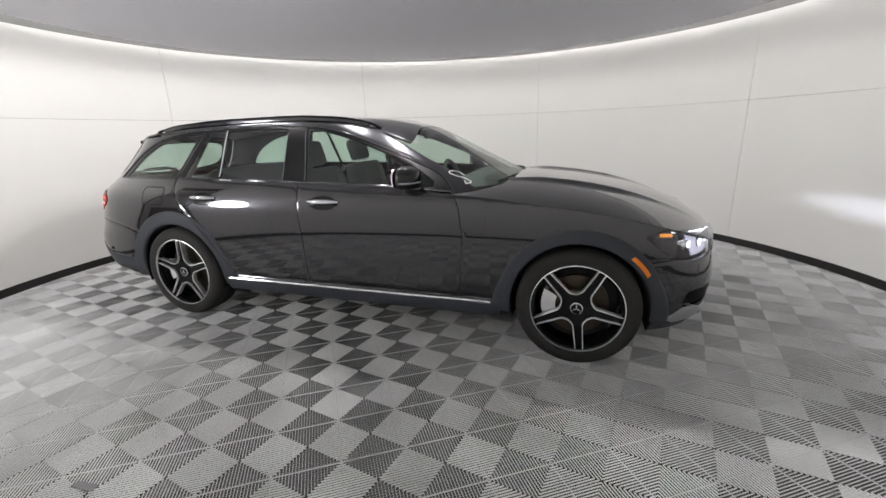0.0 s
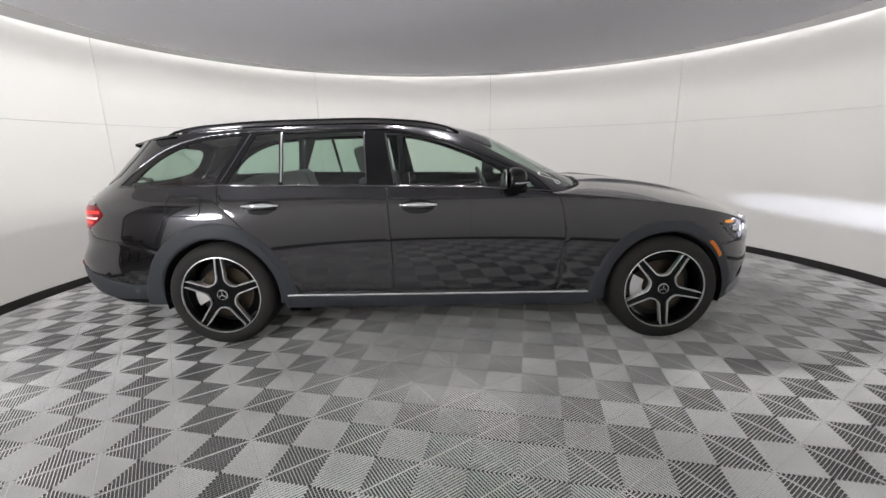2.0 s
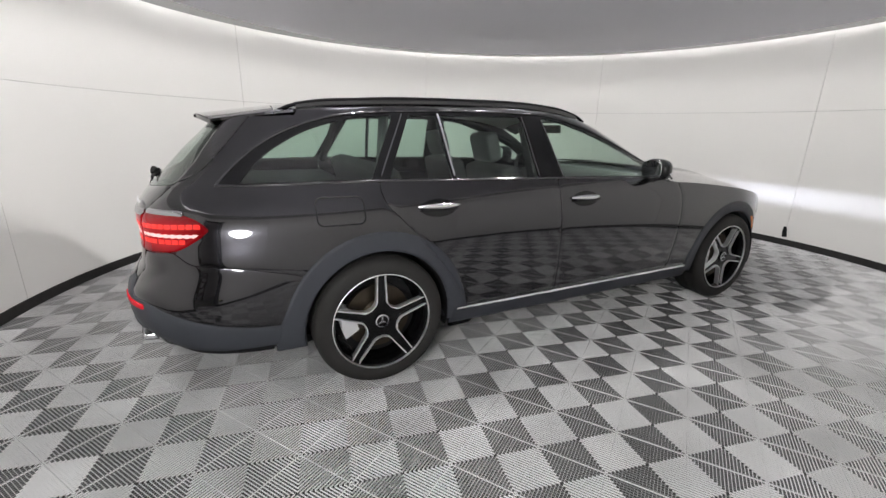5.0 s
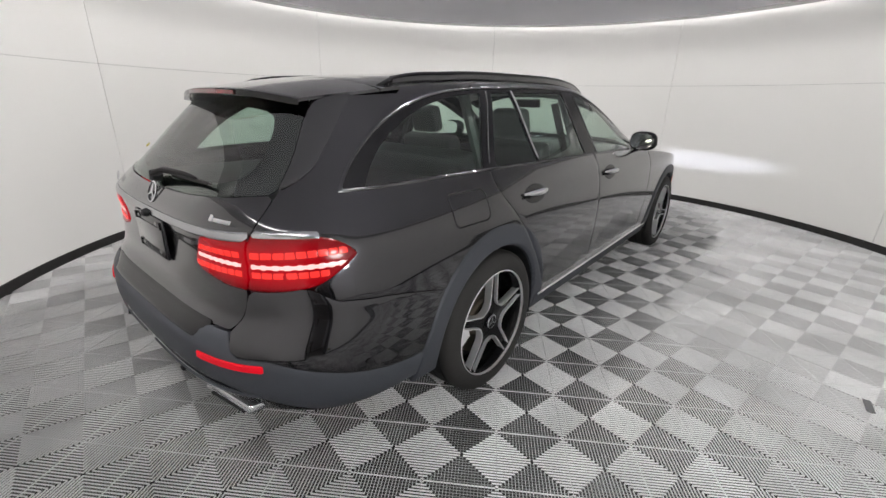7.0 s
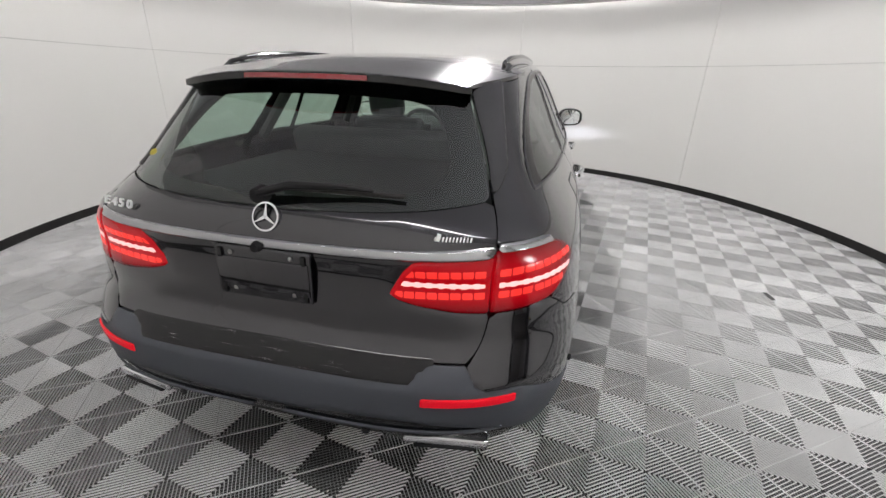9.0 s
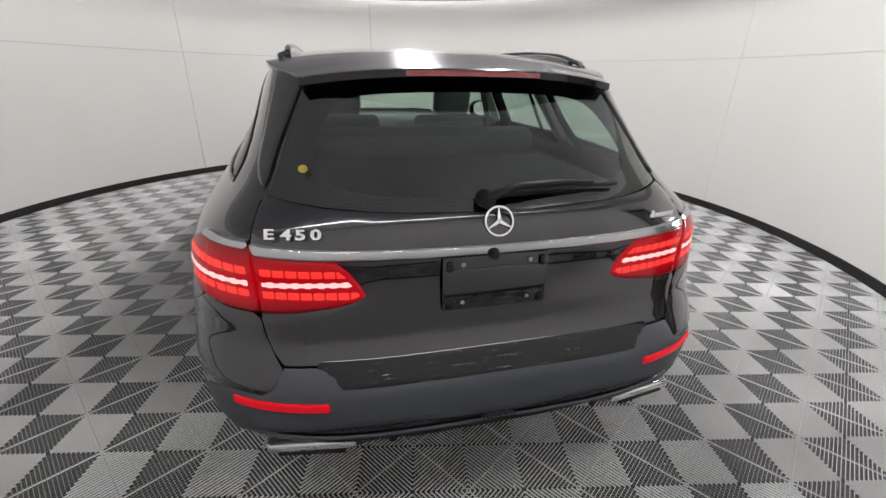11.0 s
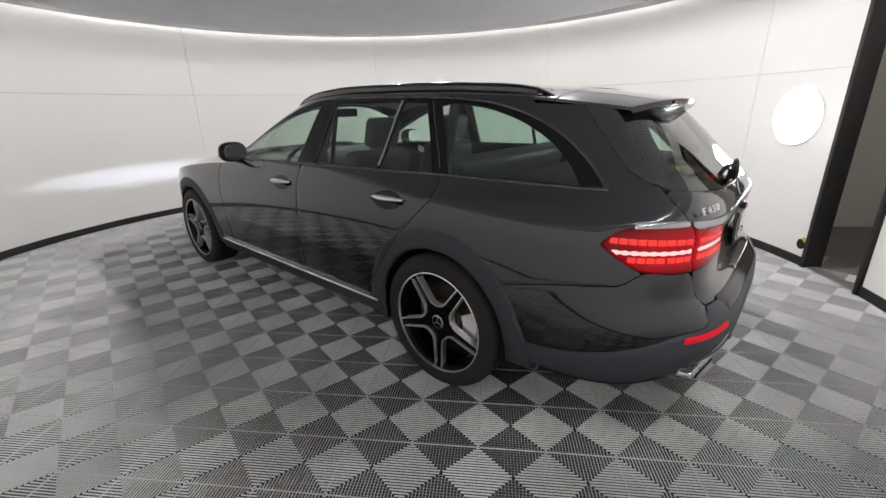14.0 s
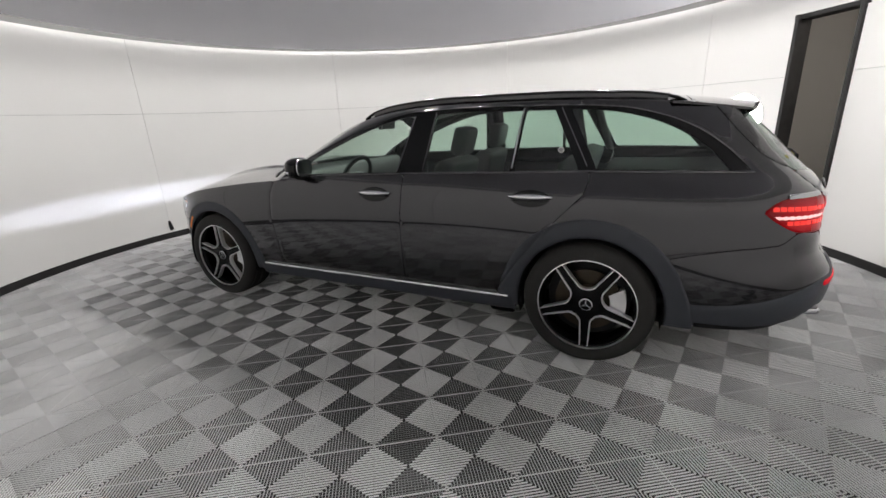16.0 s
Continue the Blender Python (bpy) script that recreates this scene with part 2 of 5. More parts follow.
def part(name, bm, mat, parent, label="", smooth=True):
    me = bpy.data.meshes.new(name)
    bmesh.ops.recalc_face_normals(bm, faces=bm.faces)
    bm.to_mesh(me)
    bm.free()
    me.materials.append(mat)
    if smooth:
        me.polygons.foreach_set("use_smooth", [True] * len(me.polygons))
        me.set_sharp_from_angle(angle=radians(32))
    ob = new(name, me)
    ob.parent = parent
    if label:
        ob["label"] = label
    return ob


def curve(*pts):
    """A smooth function through points."""
    xs, ys = np.array(pts, float).T
    m = np.gradient(ys, xs)

    def f(x):
        x = np.clip(np.asarray(x, float), xs[0], xs[-1])
        i = np.clip(np.searchsorted(xs, x) - 1, 0, len(xs) - 2)
        h = xs[i + 1] - xs[i]
        u = (x - xs[i]) / h
        return (ys[i] * (2 * u**3 - 3 * u**2 + 1) + m[i] * h * (u**3 - 2 * u**2 + u)
                + ys[i + 1] * (3 * u**2 - 2 * u**3) + m[i + 1] * h * (u**3 - u**2))
    return f


def poly(pts):
    """Signed distance to a polygon, positive inside."""
    pts = np.array(pts, float)

    def f(a, b):
        best, inside = np.full(np.shape(a), 1e9), np.zeros(np.shape(a), bool)
        for (x0, y0), (x1, y1) in zip(pts, np.roll(pts, -1, 0)):
            dx, dy = x1 - x0, y1 - y0
            t = np.clip(((a - x0) * dx + (b - y0) * dy) / (dx * dx + dy * dy), 0, 1)
            best = np.minimum(best, np.hypot(a - x0 - t * dx, b - y0 - t * dy))
            if dy:
                inside ^= ((y0 > b) != (y1 > b)) & (a < x0 + (b - y0) * dx / dy)
        return np.where(inside, best, -best)
    return f


def sheet(P, us, vs, sdf, off=0.0, depth=0.015, edge=0.003, flip=False):
    """The part of a surface where sdf is positive, cut clean along its edge and folded inward there."""
    U, V = np.meshgrid(us, vs, indexing="ij")
    G = P(U, V)
    e = 1e-3
    du, dv = P(U + e, V) - P(U - e, V), P(U, V + e) - P(U, V - e)
    N = np.cross(du, dv)
    N /= np.linalg.norm(N, axis=-1, keepdims=True) + 1e-12
    if flip:
        N = -N
    D = sdf(G[..., 0], G[..., 1], G[..., 2])
    h = off - edge * np.clip(1 - D / max(edge, 1e-6), 0, 1) ** 2
    Q = G + N * h[..., None]
    verts, norms, faces, at = [], [], [], {}

    def corner(i, j):
        if (i, j) not in at:
            at[i, j] = len(verts)
            verts.append(Q[i, j]), norms.append(N[i, j])
        return at[i, j]

    def cross(a, b):
        key = (a, b) if a < b else (b, a)
        if key not in at:
            a, b = key
            t = D[a] / (D[a] - D[b])
            at[key] = len(verts)
            verts.append(Q[a] + (Q[b] - Q[a]) * t), norms.append(N[a] + (N[b] - N[a]) * t)
        return at[key]

    inside = D > 0
    cells = inside[:-1, :-1] | inside[1:, :-1] | inside[:-1, 1:] | inside[1:, 1:]
    for i, j in zip(*np.nonzero(cells)):
        ring = [(i, j), (i + 1, j), (i + 1, j + 1), (i, j + 1)]
        out = []
        for a, b in zip(ring, ring[1:] + ring[:1]):
            if inside[a]:
                out.append(corner(*a))
            if inside[a] != inside[b]:
                out.append(cross(a, b))
        if len(out) > 2:
            faces.append(out[::-1] if flip else out)
    if depth:
        count = {}
        for f in faces:
            for a, b in zip(f, f[1:] + f[:1]):
                count[a, b] = count.get((a, b), 0) + 1
        inner = {}
        for a, b in [k for k in count if (k[1], k[0]) not in count]:
            for k in (a, b):
                if k not in inner:
                    inner[k] = len(verts)
                    verts.append(verts[k] - np.array(norms[k]) * depth)
            faces.append([b, a, inner[a], inner[b]])
    return verts, faces


def mirrored(vf):
    return [np.array((v[0], -v[1], v[2])) for v in vf[0]], [f[::-1] for f in vf[1]]


def rbox(bm, sx, sy, sz, m=Matrix(), r=0.01, seg=2):
    got = bmesh.ops.create_cube(bm, size=1)["verts"]
    bmesh.ops.scale(bm, vec=(sx, sy, sz), verts=got)
    if r:
        edges = {e for v in got for e in v.link_edges}
        got = bmesh.ops.bevel(bm, geom=list(edges), offset=r, segments=seg, profile=0.6, affect="EDGES")["verts"]
        got = list({v for v in got})
        linked, todo = set(got), list(got)
        while todo:
            v = todo.pop()
            for e in v.link_edges:
                o = e.other_vert(v)
                if o not in linked:
                    linked.add(o), todo.append(o)
        got = list(linked)
    bmesh.ops.transform(bm, matrix=m, verts=got)
    return bm


def box(sx, sy, sz, m=Matrix(), r=0.01, seg=2):
    return rbox(bmesh.new(), sx, sy, sz, m, r, seg)


def lathe(profile, n=48, axis="y", close=False):
    """A profile of (radius, along) turned round the y axis."""
    bm = bmesh.new()
    rings = []
    for k in range(n):
        a = 2 * math.pi * k / n
        rings.append([bm.verts.new((r * math.cos(a), h, r * math.sin(a))) for r, h in profile])
    for k in range(n):
        p, q = rings[k], rings[(k + 1) % n]
        for i in range(len(profile) - (0 if close else 1)):
            j = (i + 1) % len(profile)
            bm.faces.new((p[i], p[j], q[j], q[i]))
    bmesh.ops.remove_doubles(bm, verts=bm.verts, dist=1e-5)
    return bm


def tube(points, radius, n=8, squash=1.0):
    """A round bar along points."""
    bm = bmesh.new()
    pts = [Vector(p) for p in points]
    rings = []
    for k, p in enumerate(pts):
        d = (pts[min(k + 1, len(pts) - 1)] - pts[max(k - 1, 0)]).normalized()
        side = d.cross(Vector((0, 0, 1)))
        side = side.normalized() if side.length > 1e-4 else Vector((1, 0, 0))
        up = side.cross(d)
        r = float(radius[k] if isinstance(radius, (list, tuple)) else radius)
        rings.append([bm.verts.new(p + r * (math.cos(2 * math.pi * i / n) * side + squash * math.sin(2 * math.pi * i / n) * up)) for i in range(n)])
    for a, b in zip(rings, rings[1:]):
        for i in range(n):
            bm.faces.new((a[i], a[(i + 1) % n], b[(i + 1) % n], b[i]))
    bm.faces.new(rings[0]), bm.faces.new(rings[-1])
    return bm


def prism(outline, h0, h1, m=Matrix()):
    """A flat outline in x and z given thickness along y."""
    bm = bmesh.new()
    a = [bm.verts.new((x, h0, z)) for x, z in outline]
    b = [bm.verts.new((x, h1, z)) for x, z in outline]
    bm.faces.new(a), bm.faces.new(b[::-1])
    for i in range(len(a)):
        j = (i + 1) % len(a)
        bm.faces.new((a[i], a[j], b[j], b[i]))
    bmesh.ops.transform(bm, matrix=m, verts=bm.verts)
    return bm


# ---- room ----
def ring_point(a, z, out=0.0):
    return (ROOM_X + (ROOM_A + out) * math.cos(a), (ROOM_B + out) * math.sin(a), z)


def wall_sheet(name, a0, a1, z0, z1, t0, t1, mat, parent, label=""):
    """A curved slab of wall between two bearings in degrees."""
    n = max(2, int(abs(a1 - a0) / 1.5))
    verts, faces = [], []
    for k in range(n + 1):
        a = radians(a0 + (a1 - a0) * k / n)
        verts += [ring_point(a, z0, t0), ring_point(a, z1, t0), ring_point(a, z1, t1), ring_point(a, z0, t1)]
    for k in range(n):
        p, q = 4 * k, 4 * k + 4
        for i in range(4):
            j = (i + 1) % 4
            faces.append((p + i, p + j, q + j, q + i))
    faces += [(0, 3, 2, 1), (4 * n, 4 * n + 1, 4 * n + 2, 4 * n + 3)]
    return mesh_object(name, verts, faces, mat, parent, label)


LAMP_A, DOOR_A0, DOOR_A1, JOINT = -136.0, -151.4, -142.3, 1.585
wall = tagged(new("wall_round"), "white round booth wall of curved panels with fine joints", "wall", kind="structure")
SEAMS = [-128.6 + 41.8 * k for k in range(8)]
for a0, a1 in zip(SEAMS, SEAMS[1:]):
    for z0, z1 in ((0.06, JOINT), (JOINT, 2.425)):
        wall_sheet("wall_panel", a0 + 0.03, a1 - 0.03, z0 + (0.0015 if z0 > 1 else 0), z1 - (0.0015 if z0 < 1 else 0), 0, 0.03, WALLMAT, wall)
last = SEAMS[-1] - 360
wall_sheet("wall_panel", DOOR_A1, SEAMS[0] - 0.03, 0.06, JOINT - 0.0015, 0, 0.03, WALLMAT, wall)
wall_sheet("wall_panel", DOOR_A1, SEAMS[0] - 0.03, JOINT + 0.0015, 2.425, 0, 0.03, WALLMAT, wall)
wall_sheet("wall_panel", last + 0.03, DOOR_A0, 0.06, JOINT - 0.0015, 0, 0.03, WALLMAT, wall)
wall_sheet("wall_panel", last + 0.03, DOOR_A0, JOINT + 0.0015, 2.425, 0, 0.03, WALLMAT, wall)
wall_sheet("wall_panel", DOOR_A0, DOOR_A1, 2.12, 2.425, 0, 0.03, WALLMAT, wall)
wall_sheet("backing", DOOR_A1 + 0.3, DOOR_A0 + 359.7, 0.0, ROOM_TOP, 0.032, 0.12, SKIRT, wall, "dark backing behind the panels")
wall_sheet("cove_back", -180, 180, 2.425, ROOM_TOP, 0.0, 0.03, BAND, wall, "added grey band above the panels, dim to curb the glow")
skirting = tagged(wall_sheet("baseboard", DOOR_A1, DOOR_A0 + 360, 0.0, 0.075, -0.012, 0.02, SKIRT, None), "scuffed black rubber skirting at the wall foot", "skirting", kind="structure")

DISC_Z = 2.39
bm = bmesh.new()
rings = []
for r, z in ((-GAP + 0.0, DISC_Z), (-GAP, DISC_Z + 0.05)):
    rings.append([bm.verts.new(ring_point(2 * math.pi * k / 144, z, r)) for k in range(144)])
bm.faces.new(rings[0][::-1]), bm.faces.new(rings[1])
for k in range(144):
    bm.faces.new((rings[0][k], rings[0][(k + 1) % 144], rings[1][(k + 1) % 144], rings[1][k]))
tagged(part("ceiling", bm, CEILMAT, None, smooth=False), "flat grey round ceiling hung inside the wall", "ceiling", kind="structure")
# unseen dark lid, added to close the cove and limit its bounce
bm = bmesh.new()
bm.faces.new([bm.verts.new(ring_point(2 * math.pi * k / 96, ROOM_TOP, 0.1)) for k in range(96)])
tagged(part("cove_lid", bm, SKIRT, None, smooth=False), "added dark lid above the fill strips, out of view", "ceiling", kind="structure")
# added strips that fill the room with light through the ceiling gap
for k in range(15):
    cove = wall_sheet("cove_fill", 24 * k + 0.2, 24 * k + 23.8, 3.06, 3.34, -0.02, -0.004, COVE_FILL_STRONG if 1 <= k <= 8 else COVE_FILL, None)
    tagged(cove, "added fill light strip hidden above the ceiling edge", "light strip", "cove light strips", "structure")

# ---- car body shape ----
W = curve((0.15, 0.82), (0.25, 0.868), (0.35, 0.894), (0.5, 0.912), (0.65, 0.922), (0.8, 0.923), (0.88, 0.917), (0.94, 0.904), (1.0, 0.884),
          (1.07, 0.852), (1.15, 0.808), (1.25, 0.757), (1.35, 0.703), (1.42, 0.655), (1.48, 0.60))
REAR = curve((0.15, -2.42), (0.25, -2.51), (0.34, -2.575), (0.42, -2.613), (0.52, -2.622), (0.58, -2.612), (0.63, -2.58), (0.68, -2.545), (0.75, -2.53),
             (0.85, -2.518), (0.93, -2.525), (0.98, -2.510), (1.02, -2.484), (1.05, -2.457), (1.08, -2.428), (1.2, -2.318), (1.3, -2.215), (1.37, -2.145), (1.45, -2.065))
NREAR = curve((0.15, 3.6), (0.54, 3.8), (0.75, 4.5), (0.9, 4.8), (1.05, 4.4), (1.3, 4.0), (1.45, 3.8))
TAIL = curve((0.15, 0.0), (0.5, 0.0), (0.7, 0.05), (0.95, 0.072), (1.1, 0.06), (1.5, 0.045))
FRONT = curve((0.15, 2.15), (0.25, 2.23), (0.38, 2.268), (0.5, 2.274), (0.62, 2.256), (0.75, 2.235), (0.85, 2.17), (0.95, 2.06), (1.1, 1.9))
SCREEN = curve((0.9, 1.28), (0.98, 1.13), (1.05, 0.985), (1.1, 0.88), (1.2, 0.69), (1.3, 0.50), (1.36, 0.375), (1.41, 0.25), (1.45, 0.12), (1.5, -0.1))
PILLAR = curve((0.95, 0.92), (1.098, 0.655), (1.222, 0.41), (1.331, 0.196), (1.40, 0.04), (1.45, -0.09), (1.5, -0.22))
TAPER = curve((0.15, 0.0), (0.8, 0.0), (0.95, 0.025), (1.06, 0.095), (1.2, 0.128), (1.5, 0.125))
XR, XF, NF, LG, NG = -1.72, 1.30, 3.3, 0.75, 2.6
BELT = curve((-2.7, 1.035), (-2.06, 1.053), (-1.43, 1.061), (-0.468, 1.046), (0.294, 1.026), (0.55, 1.008), (0.75, 0.985), (0.9, 0.97))
EDGE = curve((-2.3, 1.322), (-2.14, 1.348), (-1.85, 1.39), (-1.45, 1.42), (-0.87, 1.437), (-0.3, 1.43), (0.0, 1.395), (0.2, 1.345), (0.4, 1.27))
CROWN = curve((-2.3, 1.368), (-2.15, 1.391), (-1.85, 1.433), (-1.45, 1.468), (-0.87, 1.485), (-0.3, 1.478), (0.0, 1.458), (0.2, 1.42), (0.4, 1.36))
HOOD_S = curve((0.6, 0.99), (0.83, 0.98), (1.2, 0.945), (1.58, 0.893), (1.85, 0.835), (1.97, 0.80), (2.1, 0.755), (2.3, 0.66))
HOOD_C = curve((0.6, 1.038), (0.9, 1.044), (1.13, 1.044), (1.55, 1.0), (1.9, 0.917), (2.04, 0.868), (2.14, 0.82), (2.3, 0.71))


def narrow(x, z):
    return 1 - 0.004 * (np.asarray(x) / 1.5) ** 2 - TAPER(z) * (np.clip(-0.5 - x, 0, 3) / 1.6) ** 2 - TAIL(z) * (np.clip(-1.3 - x, 0, 3) / 1.2) ** 2


def width(x, z, upper=False):
    """Half width of the body at a place along it and a height."""
    w = W(z) * narrow(x, z)
    n = NREAR(z)
    xi = np.clip((XR - x) / (XR - REAR(z)), 0, 1)
    y = w * (1 - xi**n) ** (1 / n)
    if upper:
        xg = SCREEN(z) - LG
        xi = np.clip((x - xg) / LG, 0, 1)
        return y * (1 - xi**NG) ** (1 / NG)
    xi = np.clip((x - XF) / (FRONT(z) - XF), 0, 1)
    return y * (1 - xi**NF) ** (1 / NF)


def body(upper):
    """Surface round the car: u from 0 at the rear centre by the right side to 3 at the front centre; z is the height."""
    def P(u, z):
        u = np.asarray(u, float)
        sign = np.where((u < 0) | (u > 3), 1.0, -1.0)
        u = np.where(u < 0, -u, np.where(u > 3, 6 - u, u))
        xf, nf = (SCREEN(z) - LG, NG) if upper else (XF, NF)
        lf = LG if upper else FRONT(z) - XF
        a = np.clip(u, 0, 1) * np.pi / 2
        n = NREAR(z)
        ra = (np.abs(np.cos(a)) ** n + np.abs(np.sin(a)) ** n) ** (-1 / n)
        c = np.clip(u - 2, 0, 1) * np.pi / 2
        rc = (np.abs(np.cos(c)) ** nf + np.abs(np.sin(c)) ** nf) ** (-1 / nf)
        k = np.clip(u - 1, 0, 1)
        xm = XR + (xf - XR) * k
        x = np.where(u < 1, XR + (REAR(z) - XR) * ra * np.cos(a), np.where(u > 2, xf + lf * rc * np.sin(c), xm))
        w = W(z) * narrow(x, z)
        y = w * np.where(u < 1, ra * np.sin(a), np.where(u > 2, rc * np.cos(c), 1.0))
        return np.stack([x, sign * y, z + 0 * u], -1)
    return P


LOW, HIGH = body(False), body(True)


def hood_z(x, y):
    k = np.clip(np.abs(y) / np.maximum(width(x, HOOD_S(x)), 0.05), 0, 1)
    ridge = 0.02 * np.exp(-((np.abs(y) - 0.42) / 0.04) ** 2) * np.clip((x - 0.9) / 0.3, 0, 1) * np.clip((2.15 - x) / 0.5, 0, 1)
    return HOOD_S(x) + (HOOD_C(x) - HOOD_S(x)) * (1 - k**2.4) + ridge


ROOF_TAIL = curve((-2.4, 0.45), (-2.25, 0.47), (-2.17, 0.49), (-2.1, 0.514), (-2.03, 0.556), (-1.95, 0.597), (-1.8, 0.632))


def roof_w(x):
    return np.where(np.asarray(x) < -1.8, ROOF_TAIL(x), width(x, EDGE(x), True))


def roof_z(x, y):
    k = np.clip(np.abs(y) / np.maximum(roof_w(x), 0.05), 0, 1)
    return EDGE(x) + (CROWN(x) - EDGE(x)) * (1 - k**2.6)


def screen_x(y, z):
    return SCREEN(z) - LG + LG * (1 - np.clip(np.abs(y) / W(z), 0, 1) ** NG) ** (1 / NG)


def nose_x(y, z):
    return XF + (FRONT(z) - XF) * (1 - np.clip(np.abs(y) / W(z), 0, 1) ** NF) ** (1 / NF)


US_REAR = np.linspace(0, 1, 56)
US_SIDE = np.linspace(1, 2, 170)[1:]
US_NOSE = np.linspace(2, 3, 50)[1:]
US = np.concatenate([US_REAR, US_SIDE, US_NOSE])
US_BACK = np.concatenate([-US_REAR[:0:-1], US_REAR])
US_FORE = np.concatenate([np.linspace(2, 3, 50), np.linspace(3, 4, 50)[1:]])
ZS_LOW = np.linspace(0.18, 1.10, 66)
ZS_ALL = np.linspace(0.18, 1.46, 92)
ZS_HIGH = np.linspace(0.95, 1.46, 44)

FDOOR = poly([(-0.35, 1.2), (-0.335, 0.87), (-0.322, 0.72), (-0.315, 0.345), (0.755, 0.345), (0.775, 0.42), (0.80, 0.74), (0.778, 0.91), (0.74, 1.0), (0.70, 1.2)])
RDOOR = poly([(-1.42, 1.2), (-1.445, 1.02), (-1.425, 0.955), (-1.238, 0.757), (-1.08, 0.56), (-0.98, 0.409), (-0.955, 0.345), (-0.315, 0.345), (-0.322, 0.72), (-0.335, 0.87), (-0.35, 1.2)])
def arc(n, *pts):
    """Points along a smooth line through a few."""
    f = curve(*pts)
    return [(float(x), float(f(x))) for x in np.linspace(pts[0][0], pts[-1][0], n)]


DLO = poly(arc(70, (-2.175, 1.054), (-2.13, 1.105), (-2.05, 1.18), (-1.96, 1.246), (-1.86, 1.30), (-1.64, 1.372), (-1.40, 1.402), (-1.2, 1.412), (-0.5, 1.42), (-0.31, 1.412), (-0.05, 1.357), (0.28, 1.243),
               (0.47, 1.165), (0.66, 1.07), (0.74, 0.99)) + [(0.55, 1.01), (0.294, 1.028), (-0.468, 1.048), (-1.43, 1.063)])
PANES = {
    "quarter_window": (arc(30, (-2.072, 1.068), (-2.03, 1.117), (-1.965, 1.18), (-1.82, 1.272), (-1.63, 1.343), (-1.40, 1.378), (-1.315, 1.383)) + [(-1.475, 1.076)], REARGLASS),
    "rear_corner_pane": ([(-1.385, 1.074), (-1.225, 1.385), (-1.07, 1.392), (-1.04, 1.068)], REARGLASS),
    "rear_door_window": ([(-1.015, 1.067), (-1.045, 1.392), (-0.51, 1.398), (-0.478, 1.06)], REARGLASS),
    "front_door_window": ([(-0.285, 1.056), *arc(24, (-0.352, 1.392), (-0.30, 1.388), (-0.055, 1.333), (0.265, 1.22), (0.44, 1.145), (0.60, 1.055)), (0.605, 1.025), (0.294, 1.042)], GLASS),
}
PANE_SDF = {k: poly(v[0]) for k, v in PANES.items()}
HUB_X, HUB_Z, TYRE_R = 1.4695, 0.3455, 0.3515
GATE = curve((0.55, 0.545), (0.62, 0.581), (0.68, 0.614), (0.78, 0.634), (0.87, 0.636), (0.95, 0.638), (1.0, 0.630), (1.05, 0.611), (1.1, 0.591), (1.155, 0.572), (1.3, 0.508), (1.36, 0.483), (1.45, 0.45))
LAMP_IN = poly([(0.362, 0.815), (0.378, 0.848), (0.402, 0.885), (0.432, 0.918), (0.55, 0.930), (0.70, 0.941), (0.70, 0.776), (0.55, 0.778), (0.44, 0.790), (0.385, 0.803)])
HEADLAMP = poly([(1.80, 0.775), (1.9, 0.812), (2.05, 0.80), (2.4, 0.765), (2.4, 0.655), (2.05, 0.63), (1.97, 0.645), (1.88, 0.70)])
LAMP_TOP = curve((-2.6, 0.953), (-2.45, 0.950), (-2.37, 0.949), (-2.30, 0.945), (-2.26, 0.932), (-2.23, 0.911), (-2.21, 0.886))
LAMP_LOW = curve((-2.6, 0.776), (-2.47, 0.779), (-2.42, 0.785), (-2.33, 0.803), (-2.27, 0.838), (-2.235, 0.862), (-2.21, 0.884))

SHUT = curve((-2.6, 0.776), (-2.47, 0.779), (-2.42, 0.785), (-2.355, 0.79), (-2.33, 0.772), (-2.30, 0.747), (-2.25, 0.737), (-2.1, 0.715), (-1.84, 0.652), (-1.7, 0.605))


def low_of(*d):
    out = d[0]
    for k in d[1:]:
        out = np.minimum(out, k)
    return out


def arch(x, z):
    """Distance outside the nearer wheel centre."""
    return np.minimum(np.hypot(x + HUB_X, z - HUB_Z), np.hypot(x - HUB_X, z - HUB_Z))


def glass_low(y):
    return 1.019 + 0.095 * y**2


def lamp_out(x, y, z):
    return low_of(LAMP_TOP(x) - z, z - LAMP_LOW(x), -2.21 - x, np.abs(y) - GATE(z) - 0.003)


def clad_top(x, y):
    side = 0.42 + 0.46 * np.clip(-1.93 - x, 0, 1) ** 2 - 0.06 * np.clip(x + 1.93, 0, 1)
    side = np.clip(side, 0.40, 0.566)
    rise, dip = np.clip((0.635 - np.abs(y)) / 0.05, 0, 1), np.clip((0.485 - np.abs(y)) / 0.05, 0, 1)
    top = side + (0.636 - side) * rise**2 * (3 - 2 * rise) * (x < -2.3)
    return top + (0.592 - top) * dip**2 * (3 - 2 * dip) * (x < -2.3)


CLAD_FOOT = curve((0.0, 0.455), (0.54, 0.454), (0.62, 0.440), (0.70, 0.405), (0.76, 0.362), (0.80, 0.335), (1.0, 0.335))
bumper_foot = lambda y: 0.335 + 0.07 * np.clip((0.42 - np.abs(y)) / 0.1, 0, 1)


def both(name, vf, mat, parent, label=""):
    a = mesh_object(name, *vf, mat, parent, label)
    b = mesh_object(name, *mirrored(vf), mat, parent, label)
    return a, b


car = tagged(new("estate_car"), "glossy dark graphite estate car with lit lights, standing on ribbed tiles", "car")

